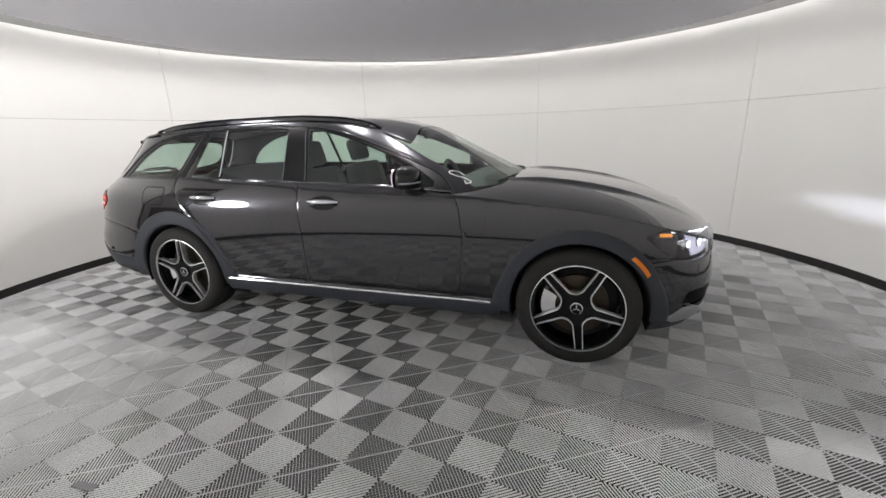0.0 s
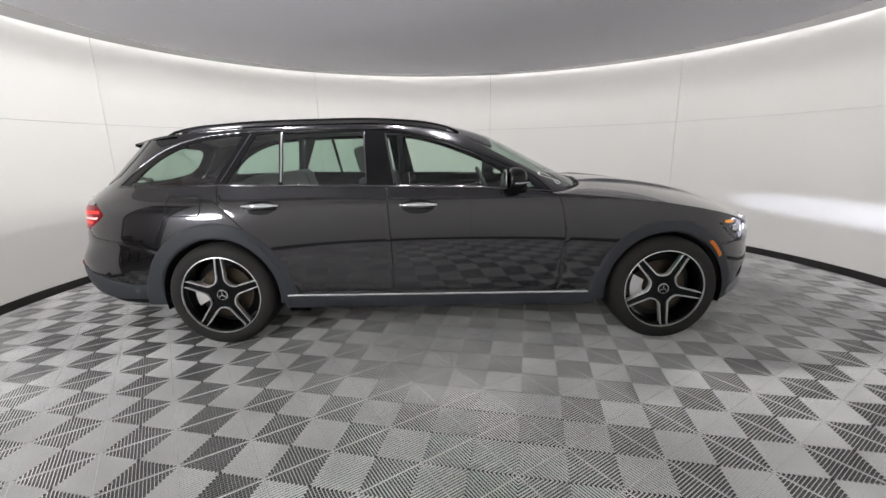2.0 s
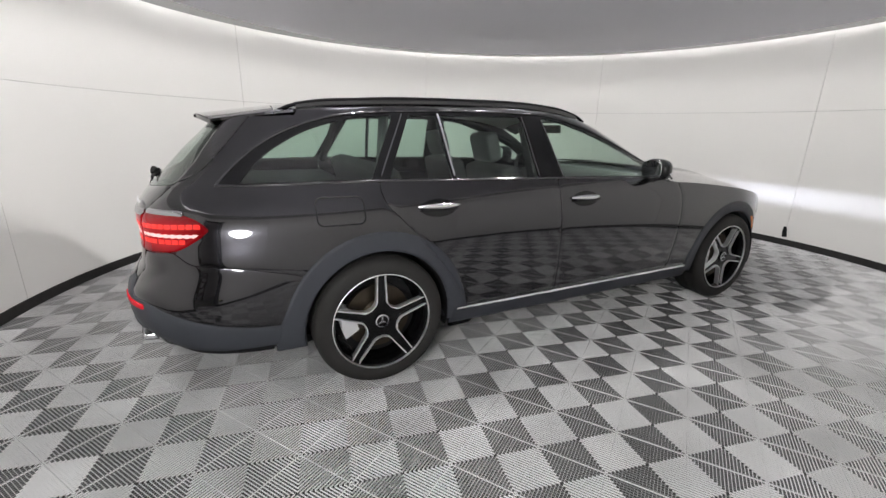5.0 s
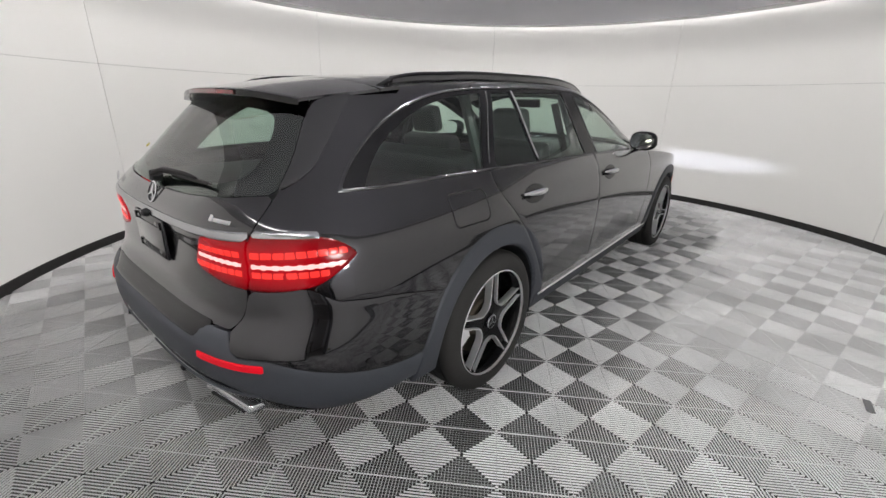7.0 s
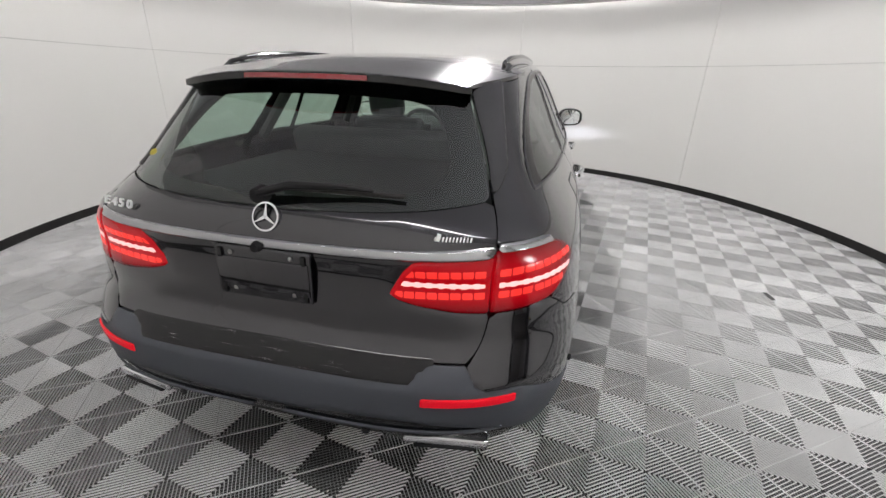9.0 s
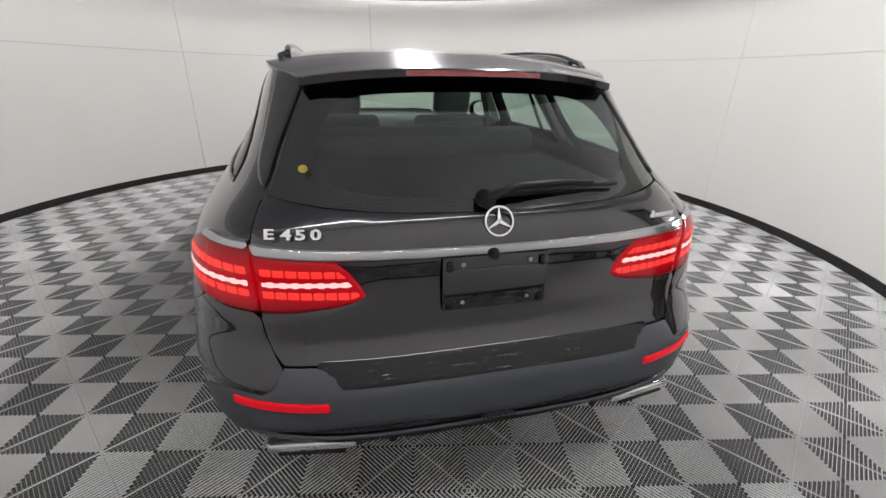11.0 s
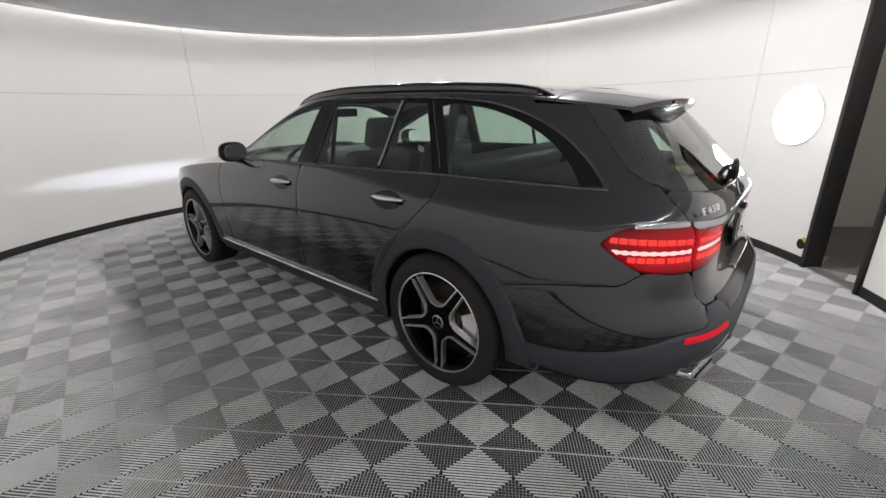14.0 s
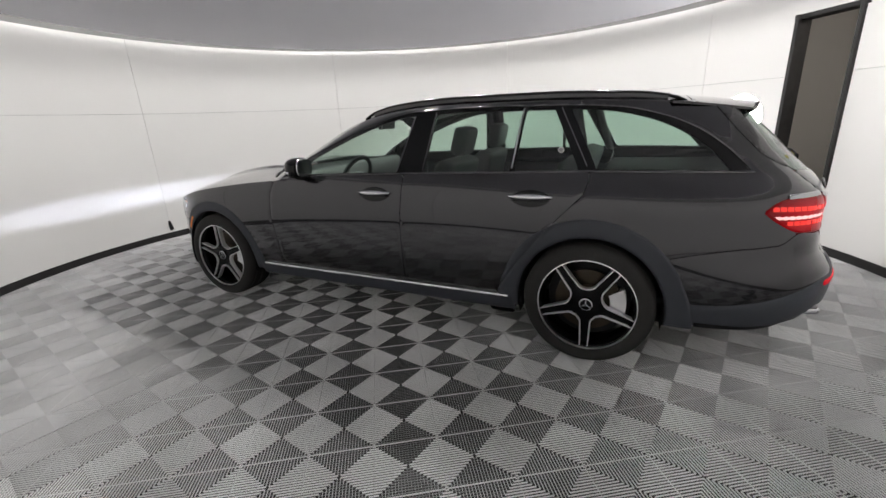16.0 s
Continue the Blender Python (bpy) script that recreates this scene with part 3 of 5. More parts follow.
# sides
both("front_door", sheet(LOW, US, ZS_LOW, lambda x, y, z: low_of(FDOOR(x, z) - 0.002, BELT(x) - z, arch(x, z) - 0.42)), PAINT, car)
both("rear_door", sheet(LOW, US, ZS_LOW, lambda x, y, z: low_of(RDOOR(x, z) - 0.002, BELT(x) - z, arch(x, z) - 0.44)), PAINT, car)
both("front_fender", sheet(LOW, US, ZS_LOW, lambda x, y, z: low_of(-FDOOR(x, z) - 0.002, x - 0.70, hood_z(x, y) - z, arch(x, z) - 0.42, z - 0.30,
                                                            np.maximum(z - 0.62 - (x - 1.75) * 0.15, 1.80 - x), -HEADLAMP(x, z) - 0.002, np.abs(y) - 0.44)), PAINT, car)
both("rear_quarter_panel", sheet(LOW, US, ZS_ALL, lambda x, y, z: low_of(-RDOOR(x, z) - 0.002, np.where(z < 1.04, -0.9, -1.36) - x, EDGE(x) - z, -DLO(x, z) - 0.001, arch(x, z) - 0.44,
                                                                  z - np.where(x < -1.5, SHUT(x), 0.2), -lamp_out(x, y, z) - 0.002,
                                                                  np.maximum(np.abs(y) - GATE(z) - 0.003, x + 2.0))), PAINT, car)
bumper = mesh_object("rear_bumper", *sheet(LOW, US_BACK, ZS_LOW, lambda x, y, z: low_of(clad_top(x, y) - z, z - CLAD_FOOT(np.abs(y)), arch(x, z) - 0.44, -1.6 - x), 0.004, 0.03, 0.006), CLAD, car,
                     "matt grey plastic bumper cladding")
both("bumper_corner", sheet(LOW, US_REAR, ZS_LOW, lambda x, y, z: low_of(SHUT(x) - 0.004 - z, z - clad_top(x, y) - 0.002, arch(x, z) - 0.44, -1.6 - x,
                                                                 np.abs(y) - GATE(z) - 0.003)), PAINT, bumper, "painted bumper corner")
mesh_object("valance", *sheet(LOW, US_BACK, np.linspace(0.30, 0.50, 40), lambda x, y, z: low_of(CLAD_FOOT(np.abs(y)) + 0.012 - z, z - bumper_foot(y), 0.80 - np.abs(y), -2.2 - x), -0.004, 0.02, 0.006), PAINT, bumper,
            "dark glossy valance under the bumper")
mesh_object("diffuser", *sheet(LOW, US_BACK, ZS_LOW, lambda x, y, z: low_of(0.35 - z, z - 0.225 - 0.04 * np.abs(y), arch(x, z) - 0.43, -2.0 - x), -0.03, 0.05), BLACK, bumper)
mesh_object("loading_sill", *sheet(LOW, US_BACK, np.linspace(0.55, 0.70, 20), lambda x, y, z: low_of(z - clad_top(x, y) + 0.006, 0.650 - z, 0.500 - np.abs(y), -2.3 - x), 0.003), SCRATCHED, bumper,
            "scratched gloss black loading sill")
both("side_frame", sheet(HIGH, np.linspace(1, 3, 240), ZS_HIGH, lambda x, y, z: low_of(x + 1.358, roof_z(x, y) + 0.002 - z, z - BELT(x), -DLO(x, z) - 0.001, PILLAR(z) + 0.024 - x, EDGE(x) + 0.06 * (x > -0.1) - z)), PAINT, car)
both("window_trim", sheet(HIGH, np.linspace(0, 3, 420), ZS_HIGH, lambda x, y, z: low_of(DLO(x, z), *[-f(x, z) - 0.0005 for f in PANE_SDF.values()]), -0.003, 0.012, 0.002), SEAL, car)
for key, (pts, mat) in PANES.items():
    both(key, sheet(HIGH, np.linspace(0, 3, 420), ZS_HIGH, lambda x, y, z: PANE_SDF[key](x, z), -0.005, 0.0, 0.0), mat, car)
both("sill_panel", sheet(LOW, US_SIDE, ZS_LOW, lambda x, y, z: low_of(0.341 - z, z - 0.235, x + 1.06, 1.02 - x, arch(x, z) - 0.40), 0.012, 0.05, 0.012), CLAD, car)
both("chrome_sill_strip", sheet(LOW, US_SIDE, np.linspace(0.31, 0.36, 14), lambda x, y, z: low_of(0.346 - z, z - 0.329, x + 1.03, 0.975 - x), 0.022, 0.02, 0.006), CHROME, car)
for c, r1, name in ((-HUB_X, 0.487, "rear_arch_trim"), (HUB_X, 0.468, "front_arch_trim")):
    both(name, sheet(LOW, np.linspace(0.45, 3.0, 640), np.linspace(0.2, 0.9, 130), lambda x, y, z: low_of(r1 + 0.05 * np.clip((0.5 - z) / 0.3, 0, 1) - np.hypot(x - c, z - HUB_Z), np.hypot(x - c, z - HUB_Z) - 0.384, z - 0.27,
                                                                          0.6 - np.abs(x - c), np.abs(RDOOR(x, z)) - 0.002), 0.008, 0.05, 0.012), CLAD, car)

# rear
gate = mesh_object("tailgate", *sheet(LOW, US_BACK, ZS_LOW, lambda x, y, z: low_of(GATE(z) - np.abs(y), z - 0.642, glass_low(y) - z, -2.0 - x, -LAMP_IN(np.abs(y), z) - 0.002)), PAINT, car)
frame_out = lambda x, y, z: low_of(GATE(z) - 0.004 - np.abs(y), z - glass_low(y) - 0.004, 1.352 - z, -1.9 - x)
mesh_object("rear_window", *sheet(LOW, US_BACK, ZS_HIGH, frame_out, -0.004, 0.0, 0.0), REARSCREEN, gate)
# dark printed edge of the glass, wide at the sides, with round corners
inner_edge = lambda x, y, z: 1 / (2.2 / np.maximum(GATE(z) - 0.004 - np.abs(y), 1e-4) + 1 / np.maximum(z - glass_low(y) - 0.004, 1e-4) + 1 / np.maximum(1.352 - z, 1e-4))
mesh_object("window_border", *sheet(LOW, US_BACK, ZS_HIGH, lambda x, y, z: low_of(frame_out(x, y, z), 0.026 - inner_edge(x, y, z)), -0.012, 0.0, 0.0), GLOSSBLACK, gate)
mesh_object("chrome_strip", *sheet(LOW, US_BACK, np.linspace(0.88, 0.99, 40), lambda x, y, z: low_of(GATE(z) - 0.002 - np.abs(y), 0.014 - np.abs(z - 0.927 - 0.045 * y**2), -2.0 - x), 0.008, 0.015, 0.006), DULLCHROME, gate)
both("lamp_chrome_edge", sheet(LOW, US_REAR, np.linspace(0.88, 0.99, 40), lambda x, y, z: low_of(0.011 - np.abs(z - LAMP_TOP(x) - 0.003), np.abs(y) - GATE(z) - 0.004, -2.30 - x), 0.006, 0.015, 0.005), DULLCHROME, car)
ZS_LAMP = np.linspace(0.74, 0.97, 64)
US_LAMP = np.linspace(0, 1, 220)


def along(x, y):
    """Distance along the tail lamps, out from the middle and round the corner."""
    return np.where(np.abs(y) < 0.74, np.abs(y), 0.74 + np.hypot(np.abs(y) - 0.74, x + 2.47))


US_CELL = np.linspace(0.12, 1, 420)
PU, PV = np.meshgrid(US_CELL, ZS_LAMP, indexing="ij")
LAMP_G = LOW(PU, PV)
for name, keep in (("tail_lamp", lamp_out), ("gate_lamp", lambda x, y, z: low_of(LAMP_IN(np.abs(y), z), GATE(z) - 0.004 - np.abs(y), -2.0 - x))):
    pair = both(name, sheet(LOW, US_LAMP, ZS_LAMP, keep, 0.004, 0.02, 0.006), REDLENS, car, "lit red tail lamp")
    bar = sheet(LOW, US_CELL, ZS_LAMP, lambda x, y, z: low_of(0.0068 + 0.0012 * np.sign(np.sin(along(x, y) * 2 * np.pi / 0.031)) - np.abs(z - 0.856 - 0.02 * (np.abs(y) - 0.5)), keep(x, y, z) - 0.014), 0.0058, 0.003, 0.001)
    mesh_object("light_bar", *bar, WHITECELL, pair[0]), mesh_object("light_bar", *mirrored(bar), WHITECELL, pair[1])
    for zc, hh in ((0.888, 0.010), (0.825, 0.010)):
        for k in range(10, 40):
            c = 0.031 * (k + 0.5)
            cell = lambda x, y, z: low_of(0.0138 - np.abs(along(x, y) - c), hh - np.abs(z - zc - 0.04 * (np.abs(y) - 0.5)), keep(x, y, z) - 0.012)
            hit = np.nonzero(cell(LAMP_G[..., 0], LAMP_G[..., 1], LAMP_G[..., 2]) > 0)
            if len(hit[0]) < 20:
                continue
            us = US_CELL[max(0, hit[0].min() - 2):hit[0].max() + 3]
            zs = ZS_LAMP[max(0, hit[1].min() - 2):hit[1].max() + 3]
            vf = sheet(LOW, us, zs, cell, 0.0055, 0.003, 0.001)
            mesh_object("light_cell", *vf, REDCELL, pair[0]), mesh_object("light_cell", *mirrored(vf), REDCELL, pair[1])

# front
both("headlamp", sheet(LOW, US_NOSE, np.linspace(0.6, 0.85, 50), lambda x, y, z: low_of(HEADLAMP(x, z), np.abs(y) - 0.45), 0.003, 0.02, 0.005), CLEAR, car, "clear headlamp lens, lit")
both("headlamp_housing", sheet(LOW, US_NOSE, np.linspace(0.6, 0.85, 50), lambda x, y, z: low_of(HEADLAMP(x, z), np.abs(y) - 0.45), -0.05, 0.0), BEZEL, car)
both("lamp_reflector", sheet(LOW, US_NOSE, np.linspace(0.6, 0.85, 50), lambda x, y, z: low_of(HEADLAMP(x, z) - 0.012, np.abs(y) - 0.47, x - 2.055 - 0.4 * (0.72 - z)), -0.03, 0.01, 0.004), LAMPGLOWBLUE, car, "bright lit headlamp reflector")
nose = mesh_object("front_bumper", *sheet(LOW, US_FORE, ZS_LOW, lambda x, y, z: low_of(hood_z(x, y) - z - 0.002, x - 1.80, z - 0.30, np.maximum(0.615 + (x - 1.75) * 0.15 - z, 0.44 - np.abs(y)),
                                                                            -HEADLAMP(x, z) - 0.002 + 9 * (np.abs(y) < 0.44), arch(x, z) - 0.42,
                                                                            np.maximum(np.abs(y) - 0.40, np.abs(z - 0.58) - 0.15), np.maximum(np.abs(z - 0.40) - 0.05, np.abs(np.abs(y) - 0.62) - 0.14))), PAINT, car)
mesh_object("front_skirt", *sheet(LOW, US_FORE, ZS_LOW, lambda x, y, z: low_of(0.298 - z, z - 0.20, x - 1.86, arch(x, z) - 0.42), 0.0, 0.03), CLAD, nose)
SKID = poly([(1.945, 0.283), (2.035, 0.348), (2.10, 0.352), (2.16, 0.31), (2.20, 0.30), (2.26, 0.30), (2.26, 0.255), (2.0, 0.25)])
both("skid_trim", sheet(LOW, US_NOSE, ZS_LOW, lambda x, y, z: SKID(x, z), 0.010, 0.03, 0.008), SATIN, nose)
mesh_object("grille", *sheet(LOW, US_FORE, ZS_LOW, lambda x, y, z: low_of(0.42 - np.abs(y), z - 0.32, 0.76 - z, x - 1.9), -0.03, 0.02), BLACK, nose)
both("side_intake", sheet(LOW, US_NOSE, ZS_LOW, lambda x, y, z: low_of(0.80 - np.abs(y), np.abs(y) - 0.44, z - 0.32, 0.48 - z, x - 1.9), -0.03, 0.02), BLACK, nose)
for k in range(5):
    zc = 0.375 + 0.017 * k
    both("intake_slat", sheet(LOW, US_NOSE, np.linspace(zc - 0.01, zc + 0.01, 12), lambda x, y, z: low_of(0.76 - np.abs(y), np.abs(y) - 0.48, 0.0035 - np.abs(z - zc)), -0.004, 0.02, 0.001), GLOSSBLACK, nose)
hood_grid = lambda u, v: np.stack([u, v * width(u, HOOD_S(u)), hood_z(u, v * width(u, HOOD_S(u)))], -1)
mesh_object("hood", *sheet(hood_grid, np.linspace(0.70, 2.24, 90), np.linspace(-1, 1, 91), lambda x, y, z: low_of(nose_x(y, z) - x, x - screen_x(y, z) - 0.03, x - 0.72)), PAINT, car)
roof_grid = lambda u, v: np.stack([u, v * roof_w(u), roof_z(u, v * roof_w(u))], -1)
mesh_object("roof", *sheet(roof_grid, np.linspace(-2.27, 0.36, 130), np.linspace(-1, 1, 61), lambda x, y, z: low_of(screen_x(y, z) - x, x + 1.868 + 0.05 * y**2), 0, 0.012), PAINT, car)
mesh_object("spoiler_top", *sheet(roof_grid, np.linspace(-2.27, -1.8, 60), np.linspace(-1, 1, 61), lambda x, y, z: low_of(-1.872 - 0.05 * y**2 - x, x + 2.245 - 0.36 * y**2), 0, 0.012), PAINT, car)
mesh_object("windscreen", *sheet(HIGH, US_FORE, np.linspace(0.95, 1.47, 60), lambda x, y, z: low_of(x - PILLAR(z) - 0.027, roof_z(x, y) - z - 0.001, z - hood_z(x, y) + 0.02), -0.002, 0.0, 0.0), GLASS, car)
mesh_object("cowl", *sheet(hood_grid, np.linspace(0.6, 1.3, 60), np.linspace(-0.95, 0.95, 60), lambda x, y, z: low_of(screen_x(y, z) + 0.04 - x, x - 0.65), -0.03, 0.0), BLACK, car)
mesh_object("inner_shell", *sheet(LOW, np.concatenate([US_BACK[:-1], np.linspace(1, 5, 300)]), np.linspace(0.25, 1.06, 40), lambda x, y, z: low_of(BELT(x) - 0.01 - z, HOOD_S(x) - 0.05 - z, arch(x, z) - 0.40, 1.72 - x), -0.05, 0.0), TRIM, car)
part("underbody", box(3.55, 1.5, 0.05, pose(-0.2, 0, 0.25), 0.02), BLACK, car)
part("front_undertray", box(0.9, 1.0, 0.03, pose(1.75, 0, 0.23), 0.02), BLACK, car)


# ---- wheels ----
def wheel(name, turn, label, back):
    """A wheel about the y axis, outer face towards -y."""
    top = tagged(new(name), label)
    part("tyre", lathe([(0.262, -0.118), (0.275, -0.124), (0.30, -0.126), (0.325, -0.120), (0.342, -0.106), (0.3505, -0.085), (0.3515, -0.07), (0.3455, -0.068), (0.3455, -0.060), (0.3515, -0.058),
                        (0.3515, -0.006), (0.3455, -0.004), (0.3455, 0.004), (0.3515, 0.006), (0.3515, 0.058), (0.3455, 0.060), (0.3455, 0.068), (0.3515, 0.07), (0.350, 0.09), (0.335, 0.115), (0.30, 0.126), (0.262, 0.118)], 72), RUBBER, top)
    rim = part("rim", lathe([(0.262, -0.116), (0.262, -0.108), (0.250, -0.104), (0.243, -0.09), (0.236, -0.03), (0.232, 0.08), (0.262, 0.11)], 64), RIMBLACK, top)
    part("rim_lip", lathe([(0.2640, -0.119), (0.2640, -0.112), (0.2585, -0.108), (0.2580, -0.114), (0.259, -0.121)], 72, close=True), SILVER, rim, "bright machined rim edge")
    for k in range(5):
        a = turn + 2 * math.pi * k / 5
        m = Matrix.Rotation(-a, 4, "Y")
        web = [(0.03, -0.022), (0.068, -0.0494), (0.09, -0.033), (0.108, -0.0265), (0.254, -0.020), (0.254, 0.020), (0.108, 0.0265), (0.09, 0.033), (0.068, 0.0494), (0.03, 0.022)]
        part("spoke", prism(web, -0.090, -0.065, m), RIMBLACK, rim)
        for s in (-1, 1):
            edge = [(0.255, s * 0.0240), (0.255, s * 0.0180), (0.106, s * 0.0235), (0.089, s * 0.031), (0.069, s * 0.0500), (0.0728, s * 0.0530), (0.0925, s * 0.0362), (0.108, s * 0.0295)]
            if s < 0:
                edge = edge[::-1]
            part("spoke_edge", prism(edge, -0.106, -0.07, m), SILVER, rim, "bright machined spoke edge")
        b = a + math.pi / 5
        part("wheel_bolt", lathe([(0.0, -0.092), (0.008, -0.092), (0.010, -0.07)], 10), RIMBLACK, rim).matrix_basis = Matrix.Rotation(-b, 4, "Y") @ pose(0.047, 0, 0)
    part("hub", lathe([(0.0, -0.084), (0.058, -0.084), (0.064, -0.078), (0.068, -0.05)], 40), RIMBLACK, rim)
    part("hub_cap", lathe([(0.0, -0.101), (0.026, -0.101), (0.033, -0.098), (0.036, -0.085)], 40), RIMBLACK, rim)
    part("cap_ring", lathe([(0.030, -0.1015), (0.030, -0.104), (0.036, -0.102), (0.036, -0.099)], 40, close=True), CHROME, rim)
    for k in range(3):
        a = math.pi / 2 + 2 * math.pi * k / 3
        part("cap_emblem_bar", prism([(0.0, -0.004), (0.029, -0.0012), (0.029, 0.0012), (0.0, 0.004)], -0.104, -0.100, Matrix.Rotation(-a, 4, "Y")), CHROME, rim)
    part("brake_disc", lathe([(0.09, -0.028), (0.178, -0.028), (0.178, 0.0), (0.09, 0.0)], 56, close=True), DISC, top)
    part("disc_bell", lathe([(0.0, -0.045), (0.085, -0.045), (0.092, -0.028), (0.092, 0.0)], 40), RUST, top)
    part("backplate", lathe([(0.0, 0.012), (0.225, 0.012), (0.225, 0.02)], 40), BLACK, top)
    arc = [(0.198 * math.cos(back + d), 0.198 * math.sin(back + d)) for d in np.linspace(-0.42, 0.42, 9)]
    arc += [(0.128 * math.cos(back + d), 0.128 * math.sin(back + d)) for d in np.linspace(0.36, -0.36, 7)]
    cal = prism(arc, -0.056, 0.018)
    bmesh.ops.bevel(cal, geom=list(cal.edges), offset=0.006, segments=2, affect="EDGES")
    part("brake_caliper", cal, BADGE, top, "silver brake caliper")
    return top


WHEELS = []
for x, turns, lab in ((-HUB_X, (90, -90), "rear wheel with five black and silver spokes"), (HUB_X, (-84, 92), "front wheel with five black and silver spokes")):
    for s in (-1, 1):
        w = wheel("wheel", radians(turns[s > 0]), lab, math.pi if s < 0 else 0.0)
        w.parent = car
        w.matrix_basis = pose(x, s * 0.80, HUB_Z) if s < 0 else pose(x, s * 0.80, HUB_Z, 0, 0, 180)
        WHEELS.append(w)
        liner = lathe([(0.384, -0.10), (0.384, 0.16), (0.0, 0.16)], 48)
        bmesh.ops.delete(liner, geom=[v for v in liner.verts if v.co.z < -0.10], context="VERTS")
        lo = part("wheel_liner", liner, BLACK, car)
        lo.matrix_basis = pose(x, s * 0.80, HUB_Z) if s < 0 else pose(x, s * 0.80, HUB_Z, 0, 0, 180)

# ---- car details ----
def side_y(x, z, upper=False):
    return float(width(np.array(x), np.array(z), upper))


for x0, z0, door in ((-1.15, 0.936, "rear"), (-0.14, 0.929, "front")):
    y0 = side_y(x0, z0)
    oval = lambda x, y, z: 1 - np.hypot((x - x0 + 0.002) / 0.106, (z - z0 + 0.010) / 0.046)
    both("handle_recess", sheet(LOW, np.linspace(1.0, 1.75, 300), np.linspace(z0 - 0.06, z0 + 0.06, 24), lambda x, y, z: oval(x, y, z) * 0.04, 0.0015, 0.004, 0.003), GLOSSBLACK, car)
    for s in (-1, 1):
        hp = [(x0 + 0.118 * k, s * (y0 + 0.036 - 0.030 * k * k), z0 + 0.004 - 0.004 * k * k) for k in np.linspace(-1, 1, 15)]
        bm = tube(hp, [0.005 + 0.0085 * (1 - k * k) for k in np.linspace(-1, 1, 15)], 12, 1.15)
        handle = part("door_handle", bm, CHROME, car, "chrome door handle")
        bm = bmesh.new()
        rbox(bm, 0.20, 0.012, 0.012, pose(x0, s * (y0 + 0.034), z0 - 0.014), 0.004, 2)
        for v in bm.verts:
            k = (v.co.x - x0) / 0.118
            v.co.y -= s * 0.020 * k * k
        part("handle_underside", bm, GLOSSBLACK, handle)

for s in (-1, 1):
    bm = bmesh.new()
    bmesh.ops.create_uvsphere(bm, u_segments=32, v_segments=20, radius=1)
    for v in bm.verts:
        x, y, z = v.co
        f = lambda c: math.copysign(abs(c) ** 0.75, c)
        x, y, z = f(x), f(y), f(z)
        if x < 0:
            x *= 0.55
        v.co = (0.46 + x * 0.082, s * (0.92 + y * 0.098 - 0.014 * x), 1.08 + z * (0.074 if z > 0 else 0.066))
    mirror = part("wing_mirror", bm, GLOSSBLACK, car, "black wing mirror with a chrome line")
    part("mirror_glass", prism([(math.copysign(0.078 * abs(math.cos(a)) ** 0.7, math.cos(a)), math.copysign(0.057 * abs(math.sin(a)) ** 0.7, math.sin(a))) for a in np.linspace(0, 2 * math.pi, 28)[:-1]], -0.003, 0.003,
                               pose(0.4075, s * 0.918, 1.085, 0, 0, 90 + s * 4)), MIRROR, mirror)
    pts = [(0.462 + 0.084 * math.sin(a), s * (0.92 + 0.099 * math.cos(a)), 1.062) for a in np.linspace(-0.1, 1.75, 20)]
    part("mirror_chrome_line", tube(pts, 0.006, 6), CHROME, mirror)
    part("mirror_arm", box(0.10, 0.13, 0.028, pose(0.50, s * 0.852, 1.015, s * 12), 0.01), GLOSSBLACK, mirror)

    rail = [(-1.86, 1.404), (-1.82, 1.424), (-1.76, 1.440), (-1.45, 1.472), (-0.87, 1.490), (-0.3, 1.482), (-0.05, 1.455), (0.08, 1.420), (0.13, 1.395)]
    zr = curve(*rail)
    pts = [(x, s * (float(roof_w(np.array(x))) - 0.05), float(zr(x)) - 0.013) for x in np.linspace(-1.86, 0.13, 50)]
    part("roof_rail", tube(pts, 0.0115, 10, 0.8), GLOSSBLACK, car, "gloss black roof rail")
    zl = lambda x: float(roof_z(np.array(x), np.array(float(roof_w(np.array(x))) - 0.05)))
    part("rail_foot", tube([(x, s * (float(roof_w(np.array(x))) - 0.05), (zl(x) + float(zr(x))) / 2 - 0.006) for x in np.linspace(-1.78, 0.05, 40)], 0.012, 8, 1.6), PAINT, car)

for a, b, r in (((-1.053, 1.395), (-1.027, 1.085), 0.0045), ((-1.262, 1.39), (-1.425, 1.092), 0.003), ((-0.362, 1.392), (-0.292, 1.062), 0.004), ((-0.502, 1.398), (-0.472, 1.07), 0.003)):
    def seg(x, y, z, a=a, b=b, r=r):
        dx, dz = b[0] - a[0], b[1] - a[1]
        t = np.clip(((x - a[0]) * dx + (z - a[1]) * dz) / (dx * dx + dz * dz), 0, 1)
        return r - np.hypot(x - a[0] - t * dx, z - a[1] - t * dz)
    both("window_strip", sheet(HIGH, np.linspace(0.95, 2.05, 700), np.linspace(1.04, 1.42, 150), seg, 0.001, 0.006, 0.001), SATIN if r > 0.0042 else DIVIDER, car)
glass_y = lambda x, z: side_y(x, z, True)
lean = math.degrees(math.atan2(glass_y(-1.29, 1.15) - glass_y(-1.29, 1.20), 0.05))
sticker = part("sticker", lathe([(0.012, -0.0012), (0.015, -0.0015), (0.0165, -0.0012), (0.0165, 0.0), (0.012, 0.0)], 32, close=True), WHITEINK, car, "small round white sticker")
sticker.matrix_basis = pose(-1.285, glass_y(-1.285, 1.173) + 0.010, 1.173, lean, 0, 180)
